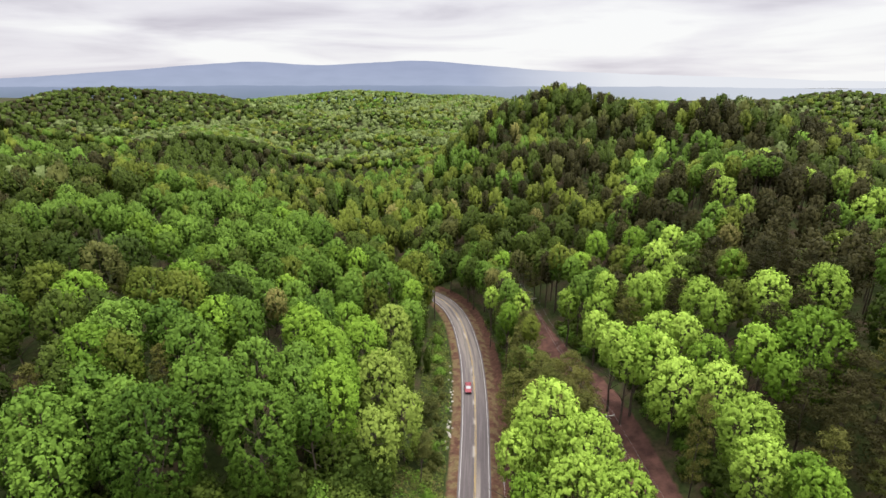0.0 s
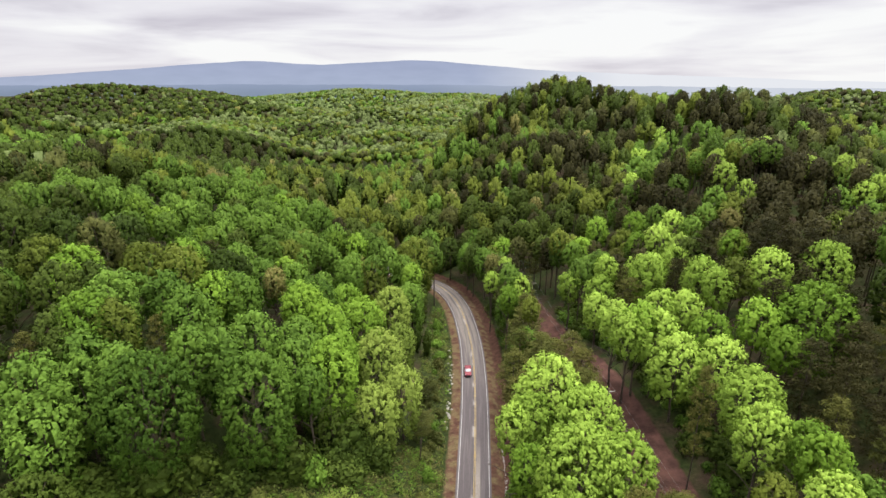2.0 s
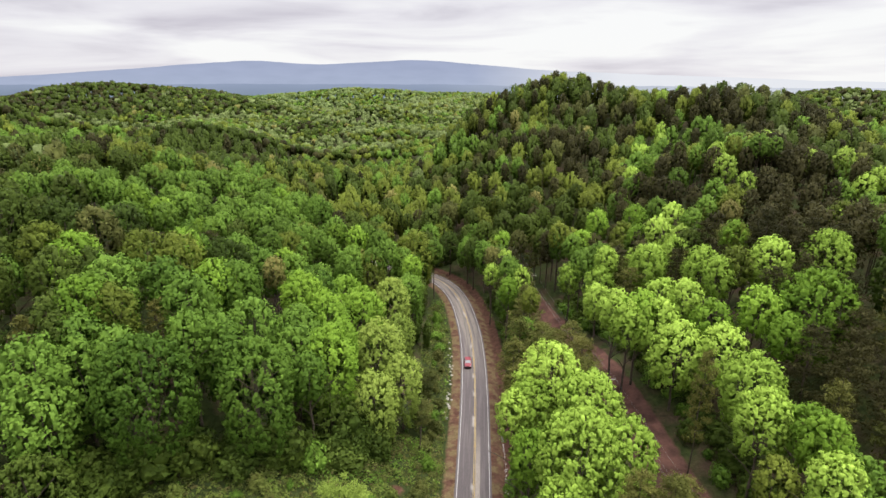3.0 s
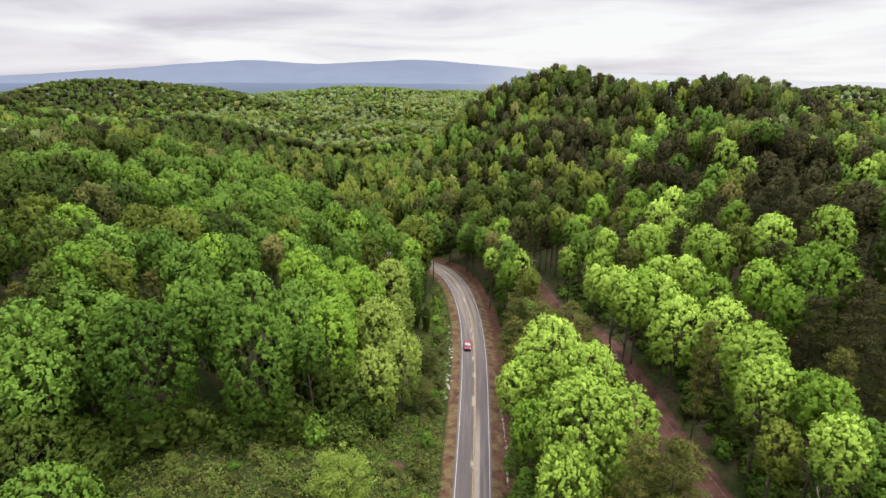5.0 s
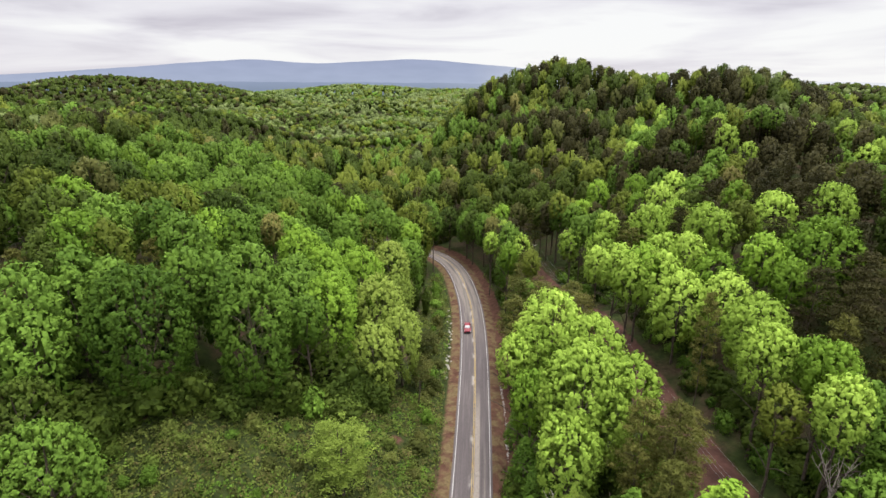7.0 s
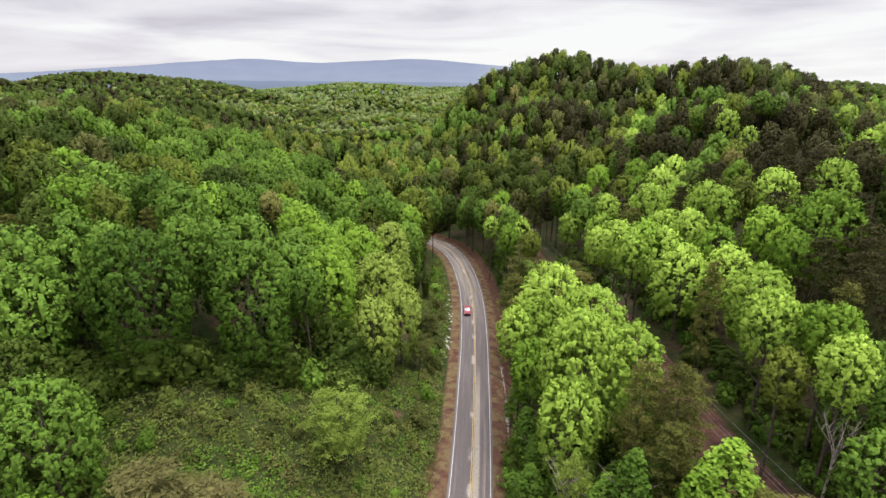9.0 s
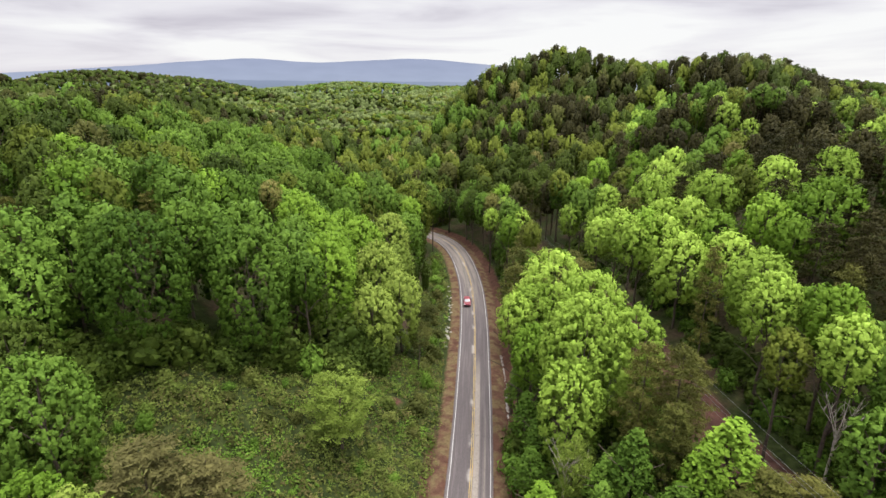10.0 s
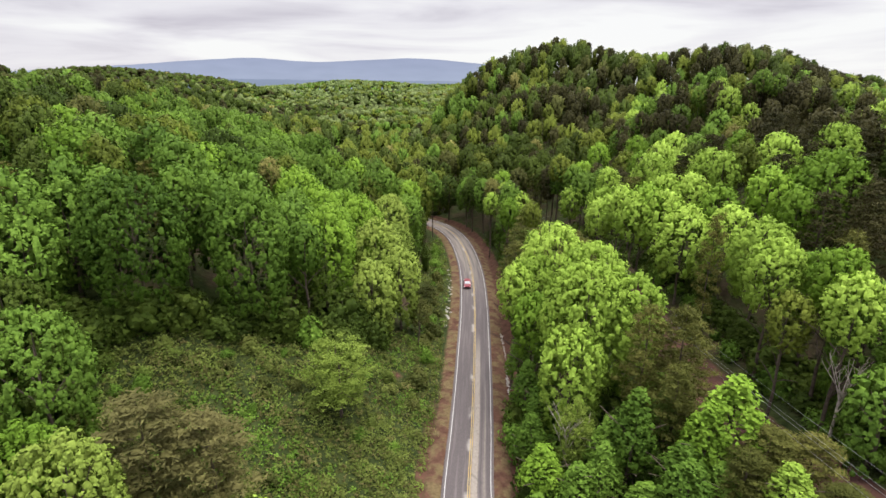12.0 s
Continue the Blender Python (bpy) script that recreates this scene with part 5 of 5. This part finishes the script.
def build_scrub():
    """Low vines and brambles over the clearing and along the banks."""
    r = np.random.RandomState(71)
    x = r.uniform(-50, 16, 46000)
    y = r.uniform(14, 165, 46000)
    off = road_offset(x, y)
    f = field_mask(x, y)
    ok = ((f > 0.35) & (off < -6.4)) | ((off > 8.2) & (off < 11.5)) | ((off < -6.6) & (off > -9))
    x, y = x[ok], y[ok]
    near = y < 90
    keep = near | (r.uniform(size=len(x)) < 0.45)
    x, y = x[keep], y[keep]
    bare = np.exp(-((x + 8.2) ** 2 + (y - 74.6) ** 2) / 4) + np.exp(-((x + 45) ** 2 + (y - 60) ** 2) / 9)
    ok = bare < 0.3
    x, y = x[ok], y[ok]
    z = ground(x, y)
    heap = smoothstep(-0.25, 0.45, waves(x, y, 7, 73) + 0.6 * waves(x, y, 3.2, 77))
    size = np.where(r.uniform(size=len(x)) < 0.3, r.uniform(0.7, 1.5, len(x)), r.uniform(0.2, 0.55, len(x))) * (0.45 + 0.95 * heap)
    k = np.repeat(np.arange(len(x)), np.clip(16 * size ** 1.4 + 8, 9, 48).astype(int))
    u = unit(r.normal(size=(len(k), 3)) + np.array([0, 0, 0.5]))
    u[:, 2] = np.abs(u[:, 2])
    pos = np.stack([x, y, z - 0.1], 1)[k] + u * size[k][:, None] * np.array([0.9, 0.9, 1.05]) * r.uniform(0.6, 1.1, (len(k), 1))
    nrm = unit(u + np.array([0, 0, 0.5]) + r.normal(size=u.shape) * 0.4)
    v, f = sprays(pos, nrm, 0.21, 0.6, r)
    tone = np.clip((waves(x, y, 24, 75) * 1.4 + r.normal(size=len(x)) * 0.4 + 0.3), 0, 0.99)
    mi = np.where(r.uniform(size=len(x)) < 0.14, 3, np.where(tone < 0.5, 0, np.where(tone < 0.8, 1, 2)))[k]
    me = mesh_from("scrub", v, f, [SCRUB, LEAF_OLIVE, LEAF_GREEN, LEAF_RUSSET], mi)
    at = me.attributes.new("tone", "FLOAT", "FACE")
    at.data.foreach_set("value", r.uniform(0, 1, len(x))[k].astype(np.float32))
    tagged(new("scrub", me), "tangled vines and brambles over the clearing", "scrub", kind="stuff")


build_scrub()


def stones(name, label, points, count, spread, size, seed):
    """Broken pale stone strewn along a line."""
    r = np.random.RandomState(seed)
    p = np.array(points, float)
    t = r.uniform(0, len(p) - 1.001, count)
    i = t.astype(int)
    c = p[i] + (p[i + 1] - p[i]) * (t - i)[:, None] + r.normal(size=(count, 2)) * spread
    z = ground(c[:, 0], c[:, 1])
    pieces = [lump(np.array([c[j, 0], c[j, 1], z[j] + 0.05]), size * r.uniform(0.5, 1.3) * np.array([1, r.uniform(0.6, 1), 0.6]), r, 6, 4, 0.25) for j in range(count)]
    v, f = join(pieces)
    tagged(new(name, mesh_from(name, v, f, [ROCK])), label, "stones", kind="stuff")


stones("ditch_stones", "pale washed stones lining the roadside ditch", [(13.2, 97), (12.9, 90), (12.7, 84), (12.3, 79), (12.0, 75), (11.6, 72)], 300, 0.13, 0.17, 81)
stones("bank_stones", "pale broken stones on the road bank", [(0.8, 98), (1.3, 104), (1.9, 112), (2.2, 123), (1.9, 136)], 36, 0.35, 0.36, 83)

# ------------------------------------------------------------------ power line


def turned(profile, sides=10):
    """A round body from (radius, height) pairs."""
    bm = bmesh.new()
    rings = []
    for rad, z in profile:
        rings.append([bm.verts.new((rad * math.cos(2 * math.pi * j / sides), rad * math.sin(2 * math.pi * j / sides), z)) for j in range(sides)])
    for a, b in zip(rings, rings[1:]):
        for j in range(sides):
            bm.faces.new((a[j], a[(j + 1) % sides], b[(j + 1) % sides], b[j]))
    bm.faces.new(rings[0][::-1])
    bm.faces.new(rings[-1])
    return bm


def box(x0, x1, y0, y1, z0, z1, bevel=0.0):
    bm = bmesh.new()
    bmesh.ops.create_cube(bm, size=1, matrix=Matrix.LocRotScale(((x0 + x1) / 2, (y0 + y1) / 2, (z0 + z1) / 2), None, (x1 - x0, y1 - y0, z1 - z0)))
    if bevel:
        bmesh.ops.bevel(bm, geom=bm.edges[:], offset=bevel, segments=2, affect="EDGES")
    return bm


def power_pole():
    pole = new("power_pole")
    part("pole_shaft", turned([(0.19, -0.8), (0.18, 3), (0.15, 8), (0.12, 13.0)]), WOOD_POLE, pole)
    part("crossarm", box(-1.25, 1.25, -0.06, 0.06, 12.2, 12.34, 0.015), WOOD_ARM, pole, "grey weathered crossarm")
    for x in (-1.15, -0.55, 1.15):
        bm = turned([(0.03, 12.34), (0.07, 12.38), (0.05, 12.43), (0.08, 12.47), (0.04, 12.56)], 8)
        bmesh.ops.translate(bm, vec=(x, 0, 0), verts=bm.verts)
        part("insulator", bm, PORCELAIN, pole)
    for s in (-1, 1):
        bm = box(-0.03, 0.03, -0.02, 0.02, 0, 0.95)
        bmesh.ops.transform(bm, matrix=pose(s * 0.62, 0.07, 11.55, 0, s * -42, 0) @ pose(0, 0, -0.1), verts=bm.verts)
        part("brace", bm, WOOD_ARM, pole)
    return tagged(pole, "wooden power pole with grey crossarm in the cleared strip", "power pole", "poles of the power line")


POLE_YS = [-34, 21, 84, 149, 195]
poles = []
for y in POLE_YS:
    x = 36.2 - 0.055 * y
    z = float(ground(x, y)[0])
    poles.append((x, y, z))
first_pole = power_pole()
first_pole.matrix_basis = pose(*poles[0], 0, 0, 5)
for p in poles[1:]:
    copy_thing(first_pole, pose(*p, 0, 0, 5))


def wire(side, height):
    """One conductor, sagging from pole to pole."""
    cu = bpy.data.curves.new("wire", "CURVE")
    cu.dimensions, cu.bevel_depth, cu.bevel_resolution = "3D", 0.012, 1
    pts = []
    for a, b in zip(poles, poles[1:]):
        for q in np.linspace(0, 1, 14, endpoint=False):
            pts.append((a[0] + (b[0] - a[0]) * q + side, a[1] + (b[1] - a[1]) * q + side * 0.08, a[2] + (b[2] - a[2]) * q + height - 1.1 * 4 * q * (1 - q)))
    b = poles[-1]
    pts.append((b[0] + side, b[1], b[2] + height))
    sp = cu.splines.new("POLY")
    sp.points.add(len(pts) - 1)
    for i, p in enumerate(pts):
        sp.points[i].co = (*p, 1)
    cu.materials.append(WIRE)
    return tagged(new("power_wire", cu), "thin grey power wire strung between the poles", "wire", "wires of the power line")


for side, height in ((-1.15, 12.56), (-0.55, 12.56), (1.15, 12.56), (0.1, 10.4)):
    wire(side, height)

# ------------------------------------------------------------------ dead wood


def dead_tree(x, y, seed, size, label):
    """A bare tree: trunk, boughs and their forks."""
    r = np.random.RandomState(seed)
    z = float(ground(x, y)[0])
    ob = new("dead_tree")
    ob.matrix_basis = pose(x, y, z) @ Matrix.Scale(size, 4)
    p = [limb((0, 0, -0.5), (0.2, 0.1, 8), 0.2, 0.11, 7, 0, 4, r)]
    q = []
    for i in range(10):
        a, h = i * 2.2 + r.uniform(-0.3, 0.3), r.uniform(4, 8)
        e = np.array([math.cos(a) * r.uniform(1.6, 3.2), math.sin(a) * 2.2, h + r.uniform(3.5, 6.5)])
        one = [limb((0.1, 0, h), e, 0.075, 0.025, 5, 0.2, 3, r)]
        for _ in range(3):
            s = np.array([0.1, 0, h]) + (e - np.array([0.1, 0, h])) * r.uniform(0.4, 0.9)
            one.append(limb(s, s + np.array([r.uniform(-1.2, 1.2), r.uniform(-1, 1), r.uniform(0.8, 2.2)]), 0.045, 0.015, 4, 0, 2, r))
        q.append(one)
    for name, pieces in [("trunk", p)] + [("branch", one) for one in q]:
        o = new(name, mesh_from(name, *join(pieces), [BARK_PALE], smooth=True))
        o.parent = ob
    tagged(ob, label, "dead tree")


dead_tree(15.7, 49.6, 91, 1.0, "bare pale dead tree with broken branches")
dead_tree(46.5, 46.5, 95, 0.95, "tall bare grey tree beside the cleared strip")


def snag(x, y, h, r, mat, name, label, category):
    q = np.random.RandomState(int(abs(x * 10 + y)))
    z = float(ground(x, y)[0])
    ob = new(name, mesh_from(name, *join([limb((0, 0, -0.4), (0.1, 0.05, h), r, r * 0.6, 7, 0, 5, q), limb((0.1, 0.05, h - 0.4), (0.75, 0, h - 0.25), r * 0.5, 0.03, 5, 0, 2, q)]), [mat], smooth=True))
    ob.matrix_basis = pose(x, y, z)
    tagged(ob, label, category)


snag(-4.6, 86.5, 6.0, 0.14, BARK, "tree_snag", "thin dark broken snag in the scrub", "dead tree")


def vine_mound(x, y, h, r, seed):
    """A dead stem swallowed by vines."""
    q = np.random.RandomState(seed)
    z = float(ground(x, y)[0])
    ob = new("vine_covered_stump")
    ob.matrix_basis = pose(x, y, z)
    o = new("stem", mesh_from("stem", *limb((0, 0, -0.4), (0, 0, h * 0.9), 0.3, 0.12, 7, 0, 3, q), [BARK], smooth=True))
    o.parent = ob
    n = 900
    u = unit(q.normal(size=(n, 3)))
    rad = r * (0.75 + 0.3 * np.sin(u[:, 2] * 5))
    pos = u * np.stack([rad, rad, np.full(n, h / 2)], 1) * q.uniform(0.8, 1.1, (n, 1)) + np.array([0, 0, h / 2])
    v, f = join([lump(np.array([0, 0, h / 2]), np.array([r * 0.75, r * 0.75, h * 0.42]), q), sprays(pos, unit(u + q.normal(size=u.shape) * 0.4), 0.28, 0.6, q)])
    o = new("vines", mesh_from("vines", v, f, [LEAF_DEEP]))
    o.parent = ob
    tagged(ob, "dead stem smothered in dark green vines", "stump")


vine_mound(-4.4, 129, 8.5, 1.5, 93)
vine_mound(-7.6, 131, 7.0, 2.0, 94)

# ------------------------------------------------------------------ car
PAINT = surface("car_paint", (0.20, 0.018, 0.030), (0.17, 0.016, 0.026), 3.0, 0.28, 0, 0.15, 0.6)
GLASS = surface("car_glass", (0.30, 0.33, 0.36), (0.24, 0.27, 0.30), 0.8, 0.06, 0, 0.0, 0.9)
TYRE = surface("tyre_rubber", (0.025, 0.025, 0.025), (0.04, 0.04, 0.04), 9.0, 0.85)
RIM = surface("rim_alloy", (0.45, 0.45, 0.46), (0.38, 0.38, 0.39), 6.0, 0.3, 0, 0.9)
TRIM = surface("car_trim", (0.03, 0.03, 0.032), (0.045, 0.045, 0.047), 6.0, 0.6)
LENS = surface("lamp_lens", (0.75, 0.76, 0.78), (0.65, 0.66, 0.68), 6.0, 0.1, 0, 0, 0.8)
TAIL = surface("tail_lens", (0.35, 0.01, 0.01), (0.28, 0.01, 0.01), 6.0, 0.15, 0, 0, 0.7)


def loft(sections):
    """A closed body through cross-sections of equal corner count."""
    bm = bmesh.new()
    rings = [[bm.verts.new(p) for p in s] for s in sections]
    n = len(rings[0])
    for a, b in zip(rings, rings[1:]):
        for j in range(n):
            bm.faces.new((a[j], a[(j + 1) % n], b[(j + 1) % n], b[j]))
    bm.faces.new(rings[0][::-1])
    bm.faces.new(rings[-1])
    bmesh.ops.recalc_face_normals(bm, faces=bm.faces)
    return bm


def car_section(y, half, low, belt, shoulder=0.06):
    """A cross-section of the lower body, rounded at sill and shoulder."""
    return [(-half * 0.9, y, low), (-half, y, low + 0.12), (-half, y, belt - 0.12), (-half + shoulder, y, belt), (0, y, belt + 0.03),
            (half - shoulder, y, belt), (half, y, belt - 0.12), (half, y, low + 0.12), (half * 0.9, y, low)]


def build_car(x, y, turn):
    car = new("car")
    car.matrix_basis = pose(x, y, ROAD_Z + 0.04, 0, 0, turn)
    # nose towards -y
    body = [(-2.28, 0.70, 0.38, 0.72), (-2.20, 0.84, 0.28, 0.86), (-1.75, 0.92, 0.24, 0.97), (-0.95, 0.93, 0.22, 1.06), (0.3, 0.93, 0.22, 1.08),
            (1.5, 0.93, 0.24, 1.10), (2.1, 0.90, 0.30, 1.08), (2.26, 0.80, 0.40, 0.95)]
    part("body", loft([car_section(*s) for s in body]), PAINT, car, "glossy red body")

    def cab(y, half, z):
        return [(-half, y, 1.05), (-half * 0.93, y, 1.05 + (z - 1.05) * 0.5), (-half * 0.84, y, z - 0.05), (-half * 0.5, y, z), (half * 0.5, y, z),
                (half * 0.84, y, z - 0.05), (half * 0.93, y, 1.05 + (z - 1.05) * 0.5), (half, y, 1.05)]

    cabin = part("cabin", loft([cab(-1.05, 0.86, 1.07), cab(-0.30, 0.86, 1.58), cab(0.2, 0.87, 1.66), (cab(1.35, 0.86, 1.62)), cab(1.95, 0.84, 1.12)]), PAINT, car)
    for name, pts in (("windscreen", [(-0.74, -1.02, 1.11), (0.74, -1.02, 1.11), (0.64, -0.36, 1.56), (-0.64, -0.36, 1.56)]),
                      ("rear_window", [(0.70, 1.90, 1.20), (-0.70, 1.90, 1.20), (-0.62, 1.44, 1.56), (0.62, 1.44, 1.56)]),
                      ("side_window", [(0.88, -0.72, 1.13), (0.88, 0.40, 1.13), (0.78, 0.36, 1.55), (0.80, -0.24, 1.50)]),
                      ("side_window", [(0.88, 0.50, 1.13), (0.87, 1.60, 1.14), (0.78, 1.25, 1.53), (0.78, 0.46, 1.55)]),
                      ("side_window", [(-0.88, 0.40, 1.13), (-0.88, -0.72, 1.13), (-0.80, -0.24, 1.50), (-0.78, 0.36, 1.55)]),
                      ("side_window", [(-0.87, 1.60, 1.14), (-0.88, 0.50, 1.13), (-0.78, 0.46, 1.55), (-0.78, 1.25, 1.53)])):
        bm = bmesh.new()
        c = Vector((0, 0.4, 1.2))
        vs = [bm.verts.new(Vector(p) + (Vector(p) - c).normalized() * 0.035) for p in pts]
        f = bm.faces.new(vs)
        bmesh.ops.solidify(bm, geom=[f], thickness=0.03)
        bmesh.ops.recalc_face_normals(bm, faces=bm.faces)
        part(name, bm, GLASS, cabin, "grey reflecting glass")
    part("grille", box(-0.5, 0.5, -2.31, -2.24, 0.45, 0.68, 0.015), TRIM, car)
    part("bumper", box(-0.82, 0.82, -2.32, -2.12, 0.30, 0.43, 0.03), TRIM, car)
    part("bumper", box(-0.84, 0.84, 2.12, 2.32, 0.36, 0.56, 0.03), TRIM, car)
    for s in (-1, 1):
        part("headlight", box(s * 0.70 - 0.14, s * 0.70 + 0.14, -2.27, -2.08, 0.66, 0.82, 0.03), LENS, car, "clear headlight")
        part("tail_light", box(s * 0.78 - 0.10, s * 0.78 + 0.10, 2.10, 2.27, 0.75, 1.02, 0.03), TAIL, car, "red tail light")
        part("mirror", box(s * 1.02 - 0.10, s * 1.02 + 0.10, -0.80, -0.66, 1.06, 1.22, 0.03), PAINT, car)
        for y in (-1.42, 1.40):
            bm = turned([(0.20, -0.11), (0.32, -0.11), (0.345, -0.06), (0.345, 0.06), (0.32, 0.11), (0.20, 0.11)], 20)
            bmesh.ops.transform(bm, matrix=pose(s * 0.84, y, 0.345, 0, 90, 0), verts=bm.verts)
            wheel = part("wheel", bm, TYRE, car, "black tyre")
            bm = turned([(0.21, -0.115), (0.215, 0.0), (0.21, 0.115), (0.05, 0.125)], 14)
            bmesh.ops.transform(bm, matrix=pose(s * 0.84, y, 0.345, 0, 90, 0), verts=bm.verts)
            part("rim", bm, RIM, wheel)
    return tagged(car, "red car driving on the two-lane road", "car")


CAR_AT = int(np.argmin(np.abs(ROAD[:, 1] - 122.0)))
_side, _dir = ROAD_SIDE[CAR_AT], ROAD_DIR[CAR_AT]
build_car(ROAD[CAR_AT, 0] - 1.65 * _side[0], ROAD[CAR_AT, 1] - 1.65 * _side[1], math.degrees(math.atan2(-_dir[0], _dir[1])))
